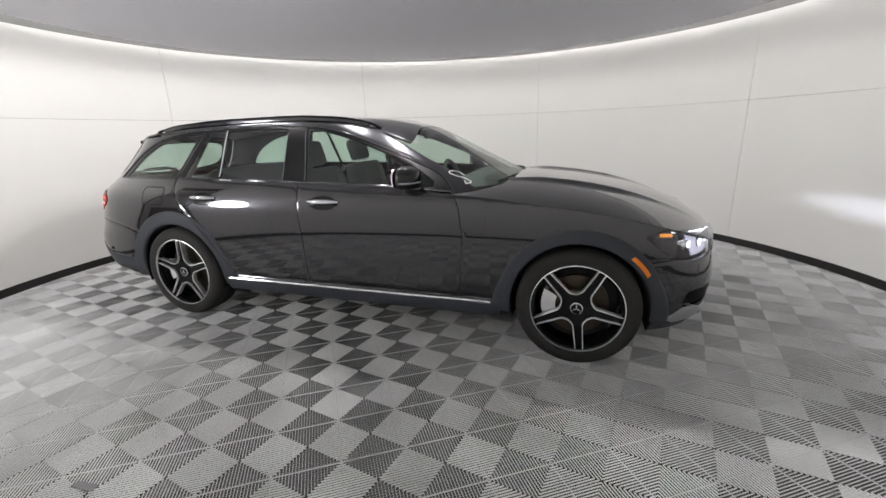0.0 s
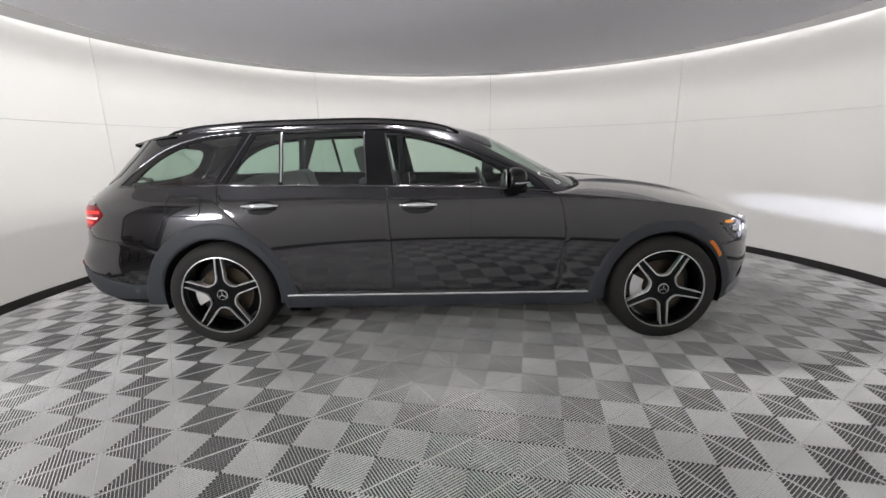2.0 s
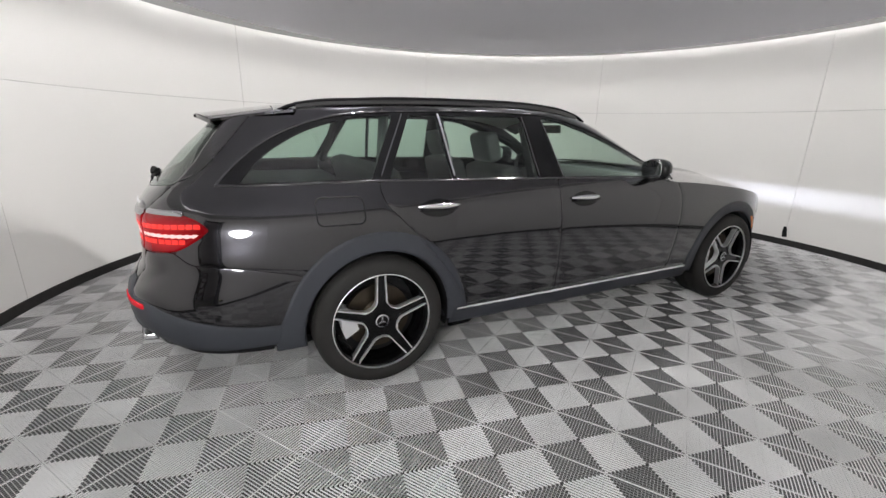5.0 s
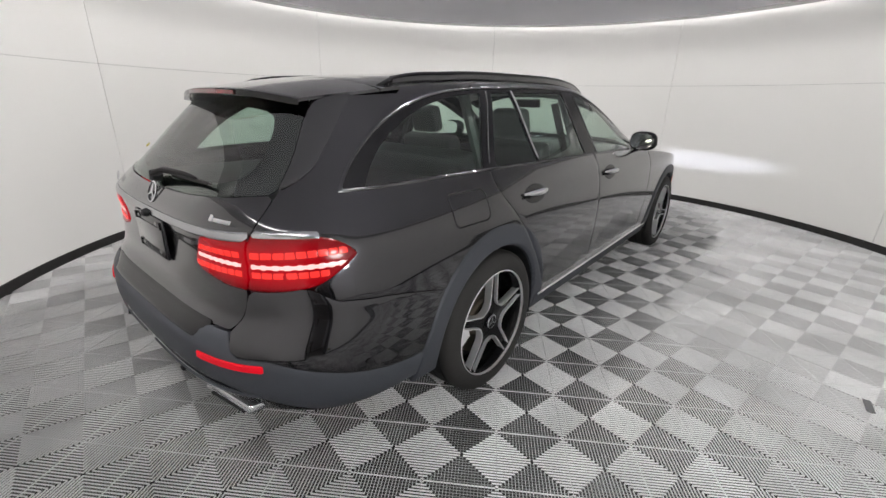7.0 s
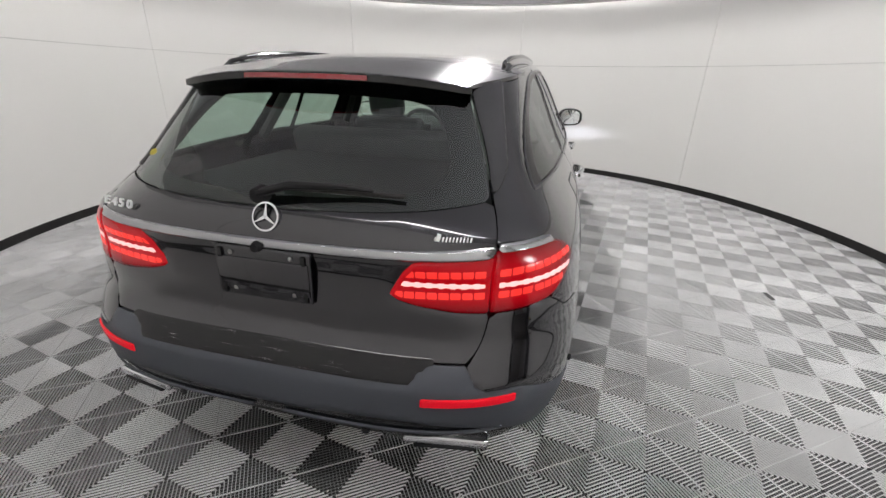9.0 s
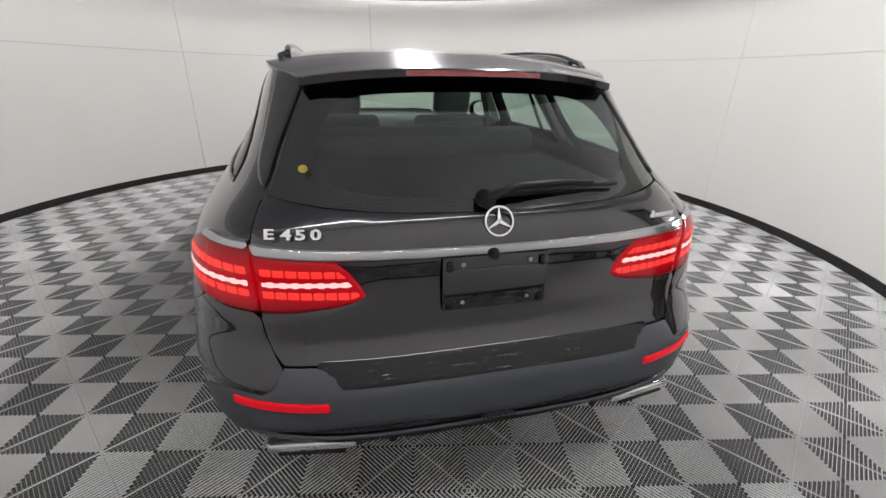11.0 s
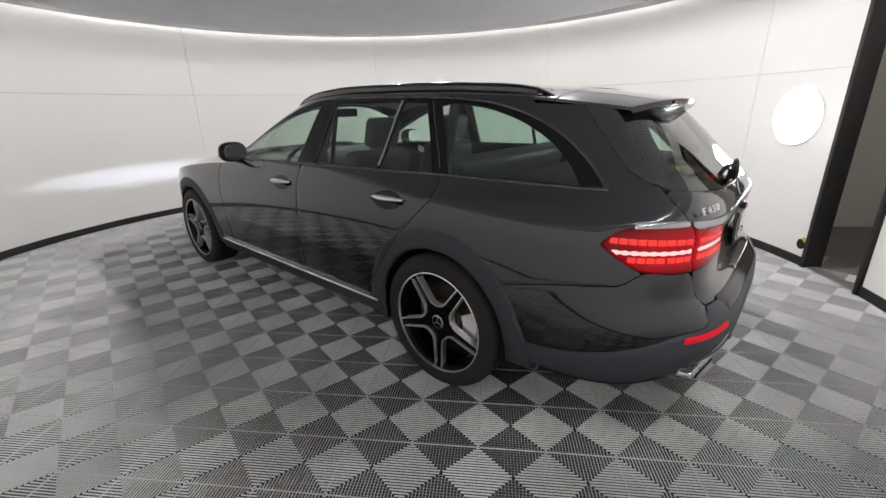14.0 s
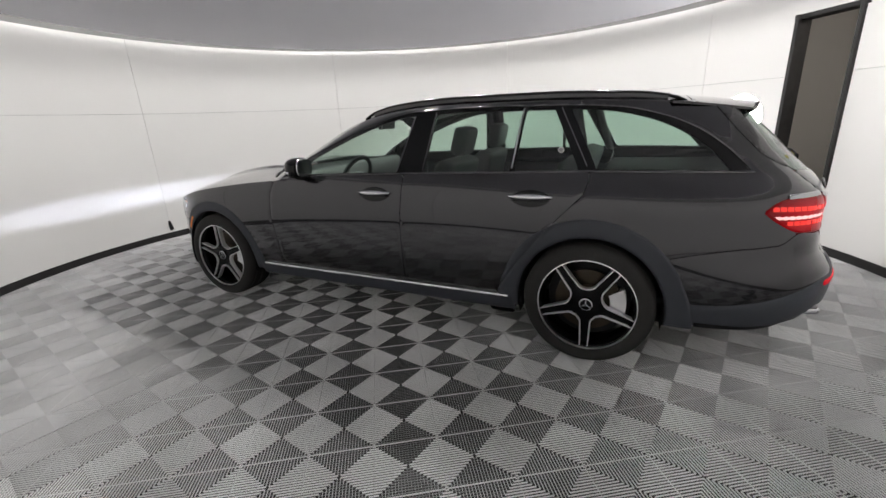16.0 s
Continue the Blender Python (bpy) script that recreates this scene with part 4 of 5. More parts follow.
for z, w in ((0.004, 0.013), (-0.003, 0.016)):
    part("sticker_bar", box(w, 0.001, 0.003, pose(0, -0.001, z), 0.0003, 1), WHITEINK, sticker)
both("window_edge_strip", sheet(HIGH, np.linspace(0, 3, 900), np.linspace(0.96, 1.46, 110), lambda x, y, z: low_of(DLO(x, z) + 0.001, 0.0085 - DLO(x, z)), 0.003, 0.008, 0.004), GLOSSTRIM, car)

# tailgate fittings
spoiler_x = lambda y: -2.245 + 0.36 * y**2
bm = bmesh.new()
rows_ = []
for y in np.linspace(-0.502, 0.502, 41):
    xe = spoiler_x(y)
    ze = float(roof_z(np.array(xe), np.array(y)))
    rows_.append([bm.verts.new(p) for p in ((xe - 0.004, y, ze - 0.003), (xe - 0.006, y, ze - 0.022), (xe + 0.05, y, ze - 0.036), (xe + 0.16, y, ze - 0.05))])
for a, b in zip(rows_, rows_[1:]):
    for i in range(3):
        bm.faces.new((a[i], b[i], b[i + 1], a[i + 1]))
spoiler = part("roof_spoiler", bm, GLOSSBLACK, car, "gloss black underside of the roof spoiler")
bm = bmesh.new()
rows_ = []
for y in np.linspace(-0.205, 0.205, 17):
    xe = spoiler_x(y)
    ze = float(roof_z(np.array(xe), np.array(y))) - 0.013
    rows_.append([bm.verts.new(p) for p in ((xe + 0.01, y, ze + 0.008), (xe - 0.011, y, ze + 0.007), (xe - 0.012, y, ze - 0.007), (xe + 0.01, y, ze - 0.008))])
for a, b in zip(rows_, rows_[1:]):
    for i in range(3):
        bm.faces.new((a[i], b[i], b[i + 1], a[i + 1]))
part("third_brake_light", bm, DARKRED, spoiler, "red high brake light, unlit")


# black blades between the rear window and the pillars
BLADE = curve((1.04, -2.41), (1.062, -2.34), (1.075, -2.30), (1.11, -2.233), (1.196, -2.14), (1.33, -2.02), (1.4, -1.96))
blade = lambda x, y, z: low_of(BLADE(z) - x, np.abs(y) - GATE(z) - 0.001, z - 1.062, EDGE(x) - 0.004 - z)
blades = both("spoiler_blade", sheet(LOW, np.linspace(0, 1, 160), np.linspace(1.04, 1.37, 60), blade, 0.004, 0.012, 0.003), BLADEBLACK, spoiler, "gloss black blade beside the rear window")


def back_x(y, z):
    n, w = float(NREAR(np.array(z))), float(W(np.array(z))) * 0.93
    return XR + (float(REAR(np.array(z))) - XR) * (1 - min(1, abs(y) / w) ** n) ** (1 / n)


wiper = part("rear_wiper", tube([(back_x(0.03, 1.06) - 0.035, 0.03, 1.058), (back_x(-0.06, 1.080) - 0.045, -0.06, 1.084), (back_x(-0.22, 1.086) - 0.036, -0.22, 1.087), (back_x(-0.30, 1.08) - 0.026, -0.30, 1.082)],
                                [0.016, 0.015, 0.011, 0.006], 10, 0.8), BLACK, gate, "black rear wiper arm")
part("wiper_pivot", lathe([(0.0, -0.035), (0.022, -0.033), (0.026, 0.0)], 20), BLACK, wiper).matrix_basis = pose(back_x(0.03, 1.052) - 0.004, 0.03, 1.052, 0, 0, -90)
part("wiper_blade", tube([(back_x(y, 1.070) - 0.012, y, 1.069 + 0.01 * abs(y)) for y in np.linspace(-0.02, -0.385, 12)], 0.006, 6), RUBBER, wiper)

facing = Matrix(((0, 0, -1, 0), (-1, 0, 0, 0), (0, 1, 0, 0), (0, 0, 0, 1)))


def on_back(y, z, out, tilt=0.0):
    return Matrix.Translation((back_x(y, z) - out, y, z)) @ Matrix.Rotation(radians(tilt), 4, "Y") @ facing


part("window_sticker", lathe([(0.0, -0.001), (0.012, -0.001), (0.0125, 0.0)], 20), YELLOW, gate, "small yellow sticker inside the rear window").matrix_basis = on_back(0.50, 1.123, -0.010, 42) @ pose(0, 0, 0, 90)
emblem = part("emblem_ring", lathe([(0.0365, -0.004), (0.0395, -0.006), (0.0415, -0.001), (0.0365, 0.0)], 40, close=True), CHROME, gate, "round chrome emblem")
emblem.matrix_basis = on_back(0.0, 1.0, 0.010, 20) @ pose(0, 0, 0, 90)
for k in range(3):
    a = -math.pi / 2 + 2 * math.pi * k / 3
    part("emblem_bar", prism([(0.0, -0.0055), (0.038, -0.0012), (0.038, 0.0012), (0.0, 0.0055)], -0.006, 0.0, Matrix.Rotation(-a, 4, "Y")), CHROME, emblem)


def lettering(text, size, m, mat, parent, name):
    data = bpy.data.curves.new(name, "FONT")
    data.body, data.size, data.extrude, data.align_x, data.align_y = text, size, 0.0022, "CENTER", "CENTER"
    data.offset = 0.0008
    tmp = new("letters_tmp", data)
    bpy.context.view_layer.update()
    me = bpy.data.meshes.new_from_object(tmp.evaluated_get(bpy.context.evaluated_depsgraph_get()))
    bpy.data.objects.remove(tmp)
    me.materials.clear()
    me.materials.append(mat)
    ob = new(name, me)
    ob.parent = parent
    ob.matrix_basis = m
    return ob


yaw_l = math.degrees(math.atan2(back_x(0.44, 0.985) - back_x(0.60, 0.985), 0.16))
for ch, y in (("E", 0.587), ("4", 0.545), ("5", 0.511), ("0", 0.474)):
    lettering(ch, 0.034, Matrix.Translation((back_x(y, 0.988) - 0.006, y, 0.988)) @ pose(0, 0, 0, 0, 0, yaw_l) @ Matrix.Rotation(radians(18), 4, "Y") @ facing @ Matrix.Diagonal((1.55, 1.05, 1, 1)), BADGE, gate, "badge_letter")
bars = [(-0.484, 0.006, 0.012), (-0.492, 0.010, 0.021)] + [(-0.504 - 0.0088 * k, 0.0038, 0.013) for k in range(9)]
for y, w, h in bars:
    part("badge_bar", box(0.005, w, h, Matrix.Translation((back_x(y, 0.985) - 0.004, y, 0.985 - (0.017 - h) / 2)) @ pose(0, 0, 0, 14, 18, -yaw_l), 0.001, 1), BADGE, gate, "plain chrome badge bar")

plate = part("plate_bracket", box(0.010, 0.302, 0.156, pose(-2.534, 0.01, 0.837, 0, 1), 0.004), PLATE, gate, "blank black number plate bracket")
part("plate_border", box(0.004, 0.29, 0.10, pose(-2.5405, 0.01, 0.831, 0, 1), 0.002), PAINT, plate)
for y in (-0.132, 0.132):
    for z in (0.779, 0.891):
        part("plate_clip", box(0.008, 0.016, 0.03, pose(-2.541, y + 0.01, z), 0.005), GLOSSBLACK, plate)
        part("plate_screw", lathe([(0.0, -0.004), (0.006, -0.003), (0.007, 0.0)], 12), STEEL, plate).matrix_basis = pose(-2.541, y * 0.72 + 0.01, z + 0.004, 0, 0, -90)
part("rear_camera", lathe([(0.0, -0.022), (0.012, -0.021), (0.016, -0.012), (0.018, 0.0)], 20), BLACK, gate).matrix_basis = pose(-2.528, 0.02, 0.918, 0, 0, -90)

both("bumper_reflector", sheet(LOW, US_LAMP, np.linspace(0.50, 0.58, 24), lambda x, y, z: low_of(0.0125 - np.abs(z - 0.541), np.abs(y) - 0.475, 0.725 - np.abs(y)), 0.010, 0.008, 0.003), REFLECT, bumper, "red bumper reflector")
both("bumper_crease", sheet(LOW, US_LAMP, np.linspace(0.40, 0.46, 20), lambda x, y, z: low_of(0.006 - np.abs(z - 0.425), 0.70 - np.abs(y), np.abs(y) - 0.05), 0.006, 0.004, 0.003), CLAD, bumper)
for s in (-1, 1):
    bm = bmesh.new()
    rbox(bm, 0.075, 0.250, 0.032, pose(0, 0, 0), 0.012, 4)
    for v in bm.verts:
        v.co.x += 0.30 * v.co.y**2 + s * 0.16 * v.co.y
    bmesh.ops.transform(bm, matrix=pose(-2.528, s * 0.540, 0.366, 0, 8), verts=bm.verts)
    part("exhaust_trim", bm, CHROME, bumper, "chrome exhaust trim")
    part("exhaust_opening", box(0.02, 0.19, 0.010, pose(-2.556, s * 0.540, 0.352, 0, 8, s * -9), 0.006), BLACK, bumper)
    for x, y, z in ((-2.515, 0.738, 0.488), (-2.215, 0.874, 0.497), (-2.612, 0.314, 0.410)):
        out = Vector((x + 1.72, s * y * (0.55 if x < -2.3 else 2.0), 0)).normalized()
        sensor = part("parking_sensor", lathe([(0.0, -0.004), (0.008, -0.004), (0.009, -0.001), (0.0115, -0.003), (0.0125, 0.003)], 20), BLACK, bumper)
        base = Vector((x, s * side_y(x, z), z)) if x > -2.5 else Vector((back_x(y, z) - 0.006, s * y, z))
        sensor.matrix_basis = Matrix.Translation(base + out * 0.004) @ (-out).to_track_quat("Y", "Z").to_matrix().to_4x4()

fuel_r = lambda x, z: 0.03 - np.hypot(np.maximum(np.abs(x + 1.653) - 0.082, 0), np.maximum(np.abs(z - 0.938) - 0.032, 0))
mesh_object("fuel_flap_gap", *sheet(LOW, np.linspace(0.7, 1.2, 500), np.linspace(0.86, 1.02, 110), lambda x, y, z: 0.0036 - np.abs(fuel_r(x, z)), 0.0008, 0.001, 0.0005), BLACK, car)
both("side_marker", sheet(LOW, np.linspace(2.2, 2.75, 260), np.linspace(0.5, 0.7, 110), lambda x, y, z: low_of(0.0115 - np.abs(np.hypot(x - HUB_X, z - HUB_Z) - 0.420), 0.072 - np.hypot(x - 1.772, z - 0.602)), 0.012, 0.008, 0.003), AMBER, car, "amber side marker lamp")

# headlamp insides
for s in (-1, 1):
    for x, y, r in ((2.03, 0.735, 0.030), (2.10, 0.66, 0.034), (2.15, 0.56, 0.028)):
        ob = part("lamp_projector", lathe([(0.0, -0.02), (r * 0.8, -0.012), (r, 0.0), (r * 1.25, 0.004), (r * 1.25, 0.03)], 24), CHROME, car)
        ob.matrix_basis = pose(x - 0.015, s * y, 0.715, 0, 0, 90 + s * 25)
        led = part("lamp_led", lathe([(0.0, -0.022), (r * 0.55, -0.019), (r * 0.6, -0.013)], 20), LED, car)
        led.matrix_basis = ob.matrix_basis.copy()
    part("day_light", tube([(1.93, s * 0.80, 0.79), (2.02, s * 0.745, 0.787), (2.12, s * 0.62, 0.778), (2.16, s * 0.53, 0.772)], 0.003, 8), LED, car)
    part("turn_signal", tube([(1.875, s * 0.828, 0.778), (1.93, s * 0.80, 0.775)], 0.010, 8), AMBERLIT, car)

# screen wipers and ink mark
for y0, y1 in ((0.62, 0.02), (-0.02, -0.55)):
    pts = []
    for k in range(12):
        y = y0 + (y1 - y0) * k / 11
        z = 1.03 + 0.01 * math.sin(k / 11 * math.pi)
        pts.append((float(screen_x(np.array(y), np.array(z))) + 0.022, y, z))
    part("screen_wiper", tube(pts, 0.008, 6), BLACK, car)
ink_y = curve((0, -0.655), (1, -0.645), (2, -0.672), (3, -0.695), (4, -0.695), (5, -0.683), (6, -0.694), (7, -0.730), (8, -0.722), (9, -0.706))
ink_z = curve((0, 1.077), (1, 1.097), (2, 1.104), (3, 1.094), (4, 1.077), (5, 1.062), (6, 1.040), (7, 1.033), (8, 1.040), (9, 1.051))
pts = [(float(screen_x(ink_y(k), ink_z(k))) + 0.002, float(ink_y(k)) - 0.002, float(ink_z(k)) + 0.001) for k in np.linspace(0, 9, 46)]
part("ink_mark", tube(pts, 0.0036, 6), WHITEINK, car, "white marker squiggle on the glass")


# ---- cabin ----
def seat(parent, x, y, w, back_h, tilt, head):
    s = part("seat", box(0.50, w, 0.16, pose(x + 0.22, y, 0.56, 0, -6), 0.05, 4), LEATHER, parent, "dark leather seat")
    bm = bmesh.new()
    rbox(bm, 0.13, w, back_h, pose(0, 0, back_h / 2), 0.05, 4)
    rbox(bm, 0.15, w * 0.2, back_h * 0.9, pose(0.01, w * 0.38, back_h / 2), 0.05, 4)
    rbox(bm, 0.15, w * 0.2, back_h * 0.9, pose(0.01, -w * 0.38, back_h / 2), 0.05, 4)
    bmesh.ops.transform(bm, matrix=pose(x, y, 0.56, 0, tilt), verts=bm.verts)
    part("backrest", bm, LEATHER, s)
    m = pose(x, y, 0.56, 0, tilt)
    for yy in head:
        bm = bmesh.new()
        rbox(bm, 0.10, 0.25, 0.19, m @ pose(0.0, yy, back_h + 0.12), 0.045, 4)
        part("headrest", bm, LEATHER, s)
        for d in (-0.05, 0.05):
            part("headrest_post", tube([m @ Vector((0, yy + d, back_h - 0.02)), m @ Vector((0, yy + d, back_h + 0.06))], 0.006, 8), CHROME, s)


for y in (-0.37, 0.37):
    seat(car, -0.37, y, 0.50, 0.555, -16, (0.0,))
seat(car, -1.16, 0.0, 1.24, 0.57, -18, ())
part("dashboard", box(0.42, 1.36, 0.22, pose(0.78, 0, 0.90, 0, 8), 0.07, 4), TRIM, car)
part("centre_console", box(0.9, 0.22, 0.30, pose(0.3, 0, 0.55), 0.05, 3), TRIM, car)
ringpts = [(0.0, 0.185 * math.cos(a), 0.185 * math.sin(a)) for a in np.linspace(0, 2 * math.pi, 40)]
steer = part("steering_wheel", tube(ringpts, 0.016, 10), TRIM, car)
steer.matrix_basis = pose(0.40, 0.37, 0.93, 0, -24)
part("steering_hub", box(0.05, 0.15, 0.12, Matrix(), 0.02), TRIM, steer)
part("steering_spoke", box(0.02, 0.34, 0.03, Matrix(), 0.008), TRIM, steer)
for s in (-1, 1):
    part("screen_corner", tube([(float(screen_x(np.array(y), np.array(1.02))) + 0.012, s * y, 1.012 - 0.03 * (y - 0.4)) for y in np.linspace(0.35, 0.72, 12)], 0.014, 8, 0.7), BLACK, car)
part("inside_mirror", box(0.035, 0.22, 0.065, pose(0.30, 0, 1.33, 0, -10), 0.014, 3), BLACK, car)
part("cabin_floor", box(3.3, 1.5, 0.04, pose(-0.6, 0, 0.36), 0.01), TRIM, car)
part("luggage_cover", box(0.80, 1.24, 0.015, pose(-1.86, 0, 0.985), 0.006), TRIM, car, "dark luggage cover")
roof_in = lambda u, v: roof_grid(u, v * 0.96) - np.array((0, 0, 0.03))
mesh_object("headliner", *sheet(roof_in, np.linspace(-2.1, 0.2, 50), np.linspace(-1, 1, 31), lambda x, y, z: low_of(screen_x(y, z) - x - 0.05, x + 2.1), 0, 0.0), LINER, car)
for s in (-1, 1):
    for x0, x1, ytop in ((-0.40, -0.40, 0.62), (-1.33, -1.42, 0.565)):
        part("cabin_pillar", tube([(x1, s * 0.765, 1.05), (x0, s * ytop, 1.39)], 0.026, 8), TRIM, car)
    part("seat_belt", box(0.004, 0.045, 0.5, pose(-0.42, s * 0.68, 1.10, s * 18, 0, 20), 0.001, 1), BLACK, car)

# ---- lamp, doorway ----
def on_wall(deg, z, inset=0.0):
    a = radians(deg)
    p = Vector(ring_point(a, z, -inset))
    n = Vector((-math.cos(a) / ROOM_A, -math.sin(a) / ROOM_B, 0)).normalized()
    return Matrix.Translation(p) @ n.to_track_quat("-Y", "Z").to_matrix().to_4x4()


wall_lamp = tagged(new("wall_lamp"), "round white glowing lamp set flush in the wall", "lamp")
wall_lamp.matrix_basis = on_wall(LAMP_A, 1.22)
part("diffuser", lathe([(0.0, -0.055), (0.11, -0.049), (0.18, -0.034), (0.222, -0.012), (0.225, 0.02)], 48), LAMPGLOW, wall_lamp)
part("rim", lathe([(0.226, -0.012), (0.236, -0.018), (0.245, -0.010), (0.245, 0.01), (0.226, 0.01)], 48, close=True), WALLMAT, wall_lamp)

m = on_wall(LAMP_A - 5.2, 0.18)
hole = tagged(part("cable_hole", lathe([(0.0, -0.002), (0.03, -0.003), (0.045, -0.002), (0.047, 0.004)], 14), BLACK, None, "dark hole in the white wall with yellow tape"), category="hole")
hole.matrix_basis = m
part("tape", box(0.05, 0.006, 0.035, pose(0.03, -0.004, 0.045, 0, 25), 0.002, 1), YELLOW, hole)
rag = tagged(part("torn_flap", prism([(-0.02, 0.0), (0.03, 0.01), (0.012, 0.10), (0.0, 0.135), (-0.025, 0.13), (-0.03, 0.06)], -0.016, -0.010), BLACK, None, "torn black flap at a wall joint"), category="flap")
rag.matrix_basis = on_wall(-3.2, 0.10)
patch = tagged(part("floor_patch", box(0.11, 0.032, 0.003, pose(0, 0, 0.0025), 0.001, 1), material("dark_tape", (0.09, 0.09, 0.092), 0.5, 0, 0, 0.2, 30), None, "worn dark tape patch on the floor tiles"), category="tape")
patch.matrix_basis = pose(-0.40, -2.385, 0, 0, 0, 5)

door_mid = (DOOR_A0 + DOOR_A1) / 2
dm = on_wall(door_mid, 0.0)
door = tagged(new("door_1"), "open doorway with black jambs in the round wall", "doorway", kind="structure")
for a, n in ((DOOR_A1 - 0.25, "jamb"), (DOOR_A0 + 0.25, "jamb")):
    part(n, box(0.035, 0.16, 2.12, pose(0, 0.05, 1.06), 0.004), SKIRT, door).matrix_basis = on_wall(a, 0)
part("lintel", box(0.64, 0.16, 0.04, pose(0, 0.06, 2.10), 0.004), SKIRT, door).matrix_basis = dm
part("threshold", box(0.64, 0.10, 0.012, pose(0, 0.045, 0.0), 0.004), SATIN, door).matrix_basis = dm
for n, sx, sy, sz, x, y, z, mat in (("floor_corridor", 3.4, 2.6, 0.05, 0, 1.42, -0.04, CONCRETE), ("wall_corridor", 3.4, 0.1, 2.6, 0, 2.7, 1.26, WALLMAT), ("wall_corridor", 0.1, 2.6, 2.6, -1.7, 1.42, 1.26, WALLMAT),
                                    ("wall_corridor", 0.1, 2.6, 2.6, 1.7, 1.42, 1.26, WALLMAT), ("ceiling_corridor", 3.4, 2.6, 0.1, 0, 1.42, 2.6, CEILMAT)):
    ob = part(n, box(sx, sy, sz, pose(x, y, z), 0), mat, None, smooth=False)
    ob.matrix_basis = dm
    tagged(ob, "plain corridor surface beyond the doorway", n.split("_")[0], kind="structure")
lamp("corridor_lamp", "POINT", dm @ pose(0.6, 1.2, 2.4), 14, (1.0, 0.9, 0.78), soft=0.12)
chair = tagged(new("armchair"), "dark brown armchair with a grey cushion in the corridor", "chair")
chair.matrix_basis = dm @ pose(-0.15, 1.9, -0.015, 0, 0, 160)
for x in (-0.28, 0.28):
    for y in (-0.25, 0.25):
        part("leg", box(0.04, 0.04, 0.42, pose(x, y, 0.21), 0.006), WICKER, chair)
    part("arm", box(0.05, 0.5, 0.04, pose(x, 0, 0.64), 0.012), WICKER, chair)
    part("arm_post", box(0.04, 0.04, 0.22, pose(x, 0.22, 0.53), 0.006), WICKER, chair)
part("seat_cushion", box(0.54, 0.54, 0.10, pose(0, 0, 0.45), 0.03, 3), CLOTH, chair)
part("backrest", box(0.58, 0.06, 0.48, pose(0, -0.26, 0.72, 10), 0.025, 3), WICKER, chair)

# ---- floor tiles ----
floor = tagged(new("floor"), "dusty grey ribbed plastic floor tiles, rib tops coloured darker as shade", "floor", kind="structure")
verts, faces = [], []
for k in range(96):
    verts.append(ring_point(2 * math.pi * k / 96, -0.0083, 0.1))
mesh_object("under_floor", verts, [tuple(range(96))], UNDER, floor, "under floor below the tile ribs, near black for groove shade", flat=True)
PITCH, TILE_A, TILE_O, NRIB = 0.2817, radians(33.87), (-1.6584, 1.2974), 22


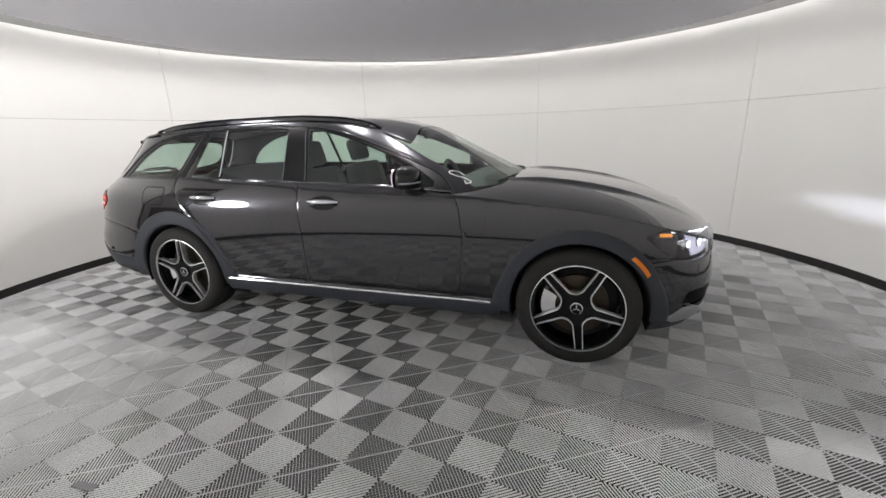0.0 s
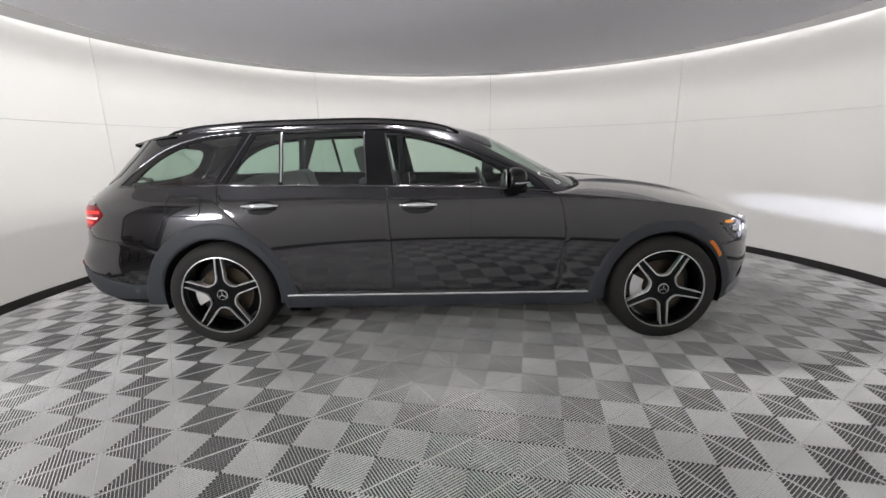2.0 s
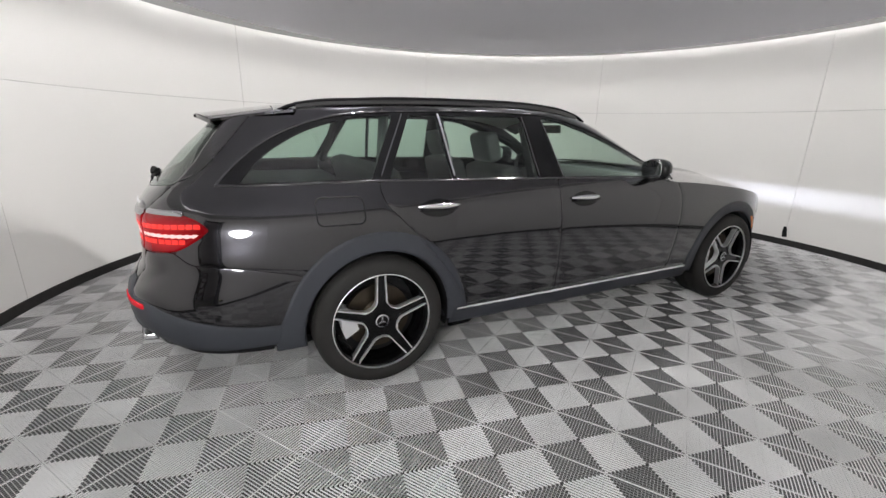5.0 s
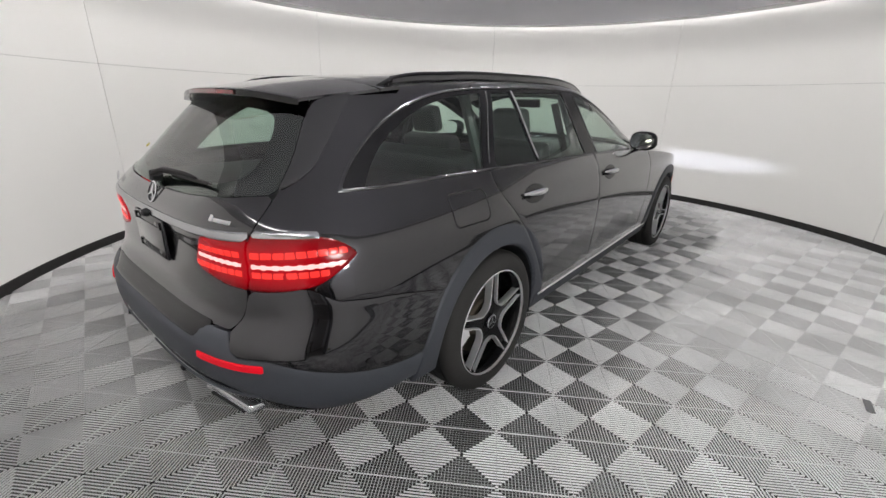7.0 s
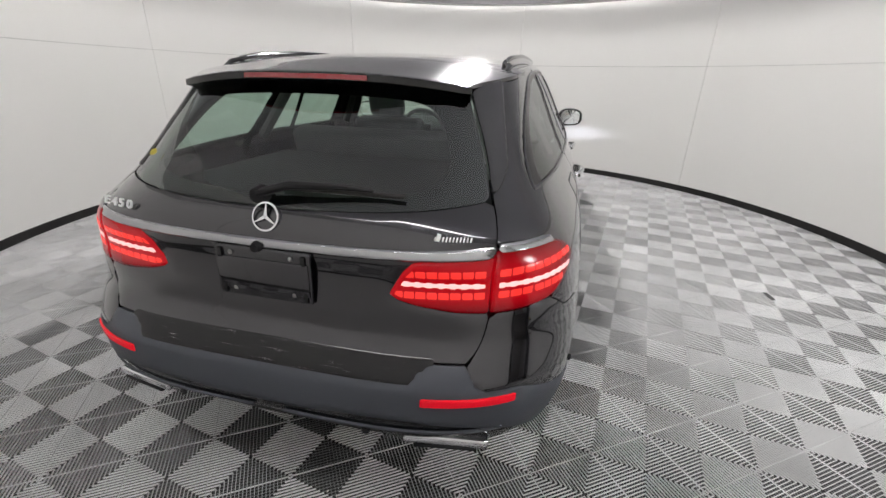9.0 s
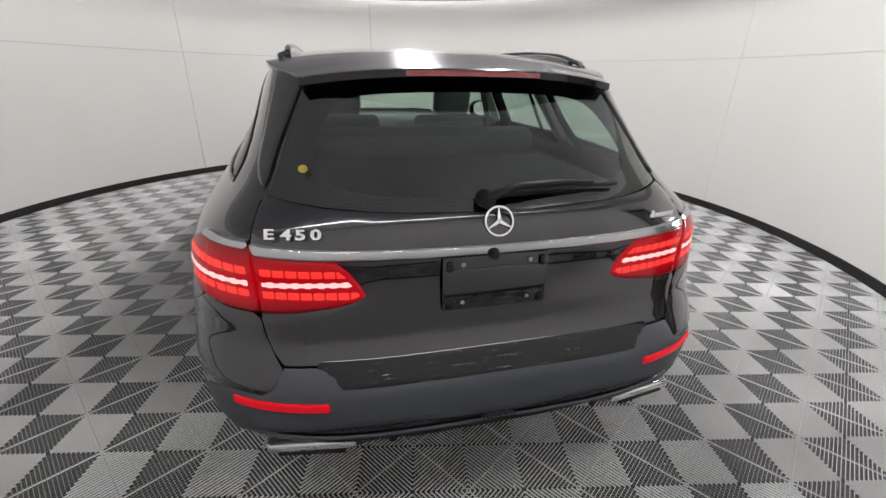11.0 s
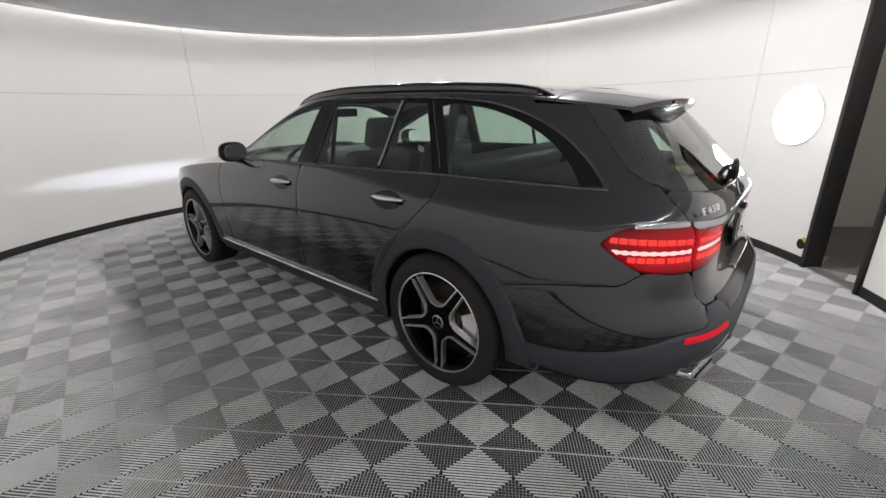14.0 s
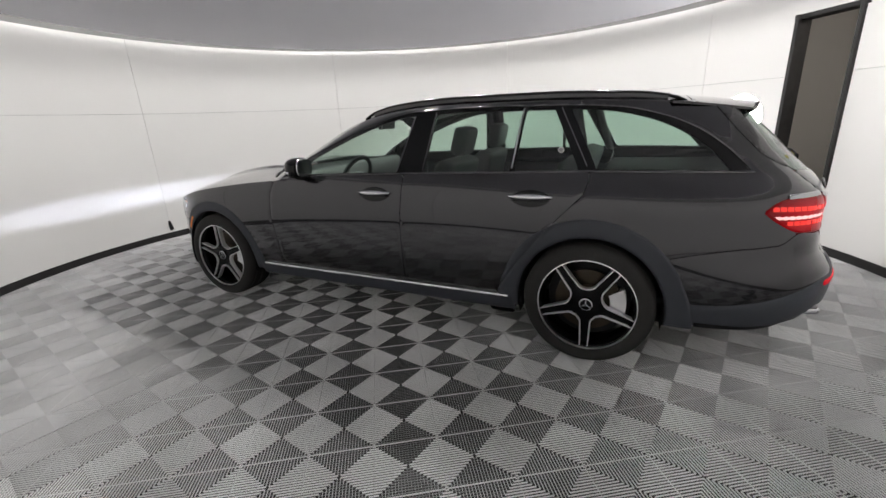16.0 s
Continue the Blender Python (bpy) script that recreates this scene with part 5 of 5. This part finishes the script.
def tile_mesh():
    verts, faces, slots = [], [], []

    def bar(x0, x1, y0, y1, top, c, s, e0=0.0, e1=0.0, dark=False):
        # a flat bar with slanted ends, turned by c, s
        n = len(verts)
        # slot 1 holds the darker shade colour: tops, and all of a dark bar
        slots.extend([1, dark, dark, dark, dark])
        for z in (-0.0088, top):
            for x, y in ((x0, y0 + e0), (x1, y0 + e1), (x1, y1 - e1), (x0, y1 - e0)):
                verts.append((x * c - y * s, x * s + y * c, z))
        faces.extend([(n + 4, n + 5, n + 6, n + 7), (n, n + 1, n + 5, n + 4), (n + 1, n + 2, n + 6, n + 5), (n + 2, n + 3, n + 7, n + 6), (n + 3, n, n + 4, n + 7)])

    step = PITCH / NRIB
    for q in range(4):
        c, s = math.cos(q * math.pi / 2), math.sin(q * math.pi / 2)
        for k in range(NRIB):
            x = (k + 0.5) * step
            h = min(x, PITCH - x)
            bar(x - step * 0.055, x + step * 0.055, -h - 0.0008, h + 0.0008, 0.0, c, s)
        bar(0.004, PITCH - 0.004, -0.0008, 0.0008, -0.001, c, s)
        for k in range(1, NRIB // 2):
            y = k * step
            for sy in (-y, y):
                bar(y + 0.002, PITCH - y - 0.002, sy - 0.0005, sy + 0.0005, -0.0052, c, s, dark=True)
    me = bpy.data.meshes.new("floor_tile")
    me.from_pydata(verts, [], faces)
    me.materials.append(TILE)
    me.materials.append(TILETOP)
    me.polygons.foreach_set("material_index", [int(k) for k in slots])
    return me


tile = tile_mesh()
for i in range(-30, 31):
    for j in range(-30, 31):
        if (i + j) % 2:
            continue
        x = TILE_O[0] + PITCH * (i * math.cos(TILE_A) - j * math.sin(TILE_A))
        y = TILE_O[1] + PITCH * (i * math.sin(TILE_A) + j * math.cos(TILE_A))
        if ((x - ROOM_X) / (ROOM_A + 0.2)) ** 2 + (y / (ROOM_B + 0.2)) ** 2 < 1:
            t = new("floor_tile", tile)
            t.parent = floor
            t.matrix_basis = pose(x, y, 0, 0, 0, math.degrees(TILE_A))

# chips and crumbs lying on the tiles
rnd = random.Random(7)
verts, faces = [], []
for k in range(110):
    a, r = rnd.uniform(0, 2 * math.pi), rnd.uniform(1.6, 3.3)
    cx, cy, w = ROOM_X + r * math.cos(a), r * math.sin(a), rnd.uniform(0.0025, 0.007)
    n = len(verts)
    for i in range(5):
        t = 2 * math.pi * i / 5 + rnd.uniform(-0.4, 0.4)
        verts.append((cx + w * math.cos(t), cy + w * rnd.uniform(0.5, 1.0) * math.sin(t), 0.0004))
    verts.append((cx, cy, 0.0025))
    faces += [(n + i, n + (i + 1) % 5, n + 5) for i in range(5)] + [tuple(range(n + 4, n - 1, -1))]
crumbs = mesh_object("floor_crumbs", verts, faces, material("pale_crumbs", (0.6, 0.59, 0.56), 0.8, 0, 0, 0.3, 60), None)
tagged(crumbs, "small pale chips and crumbs scattered on the floor tiles", "debris", kind="stuff")
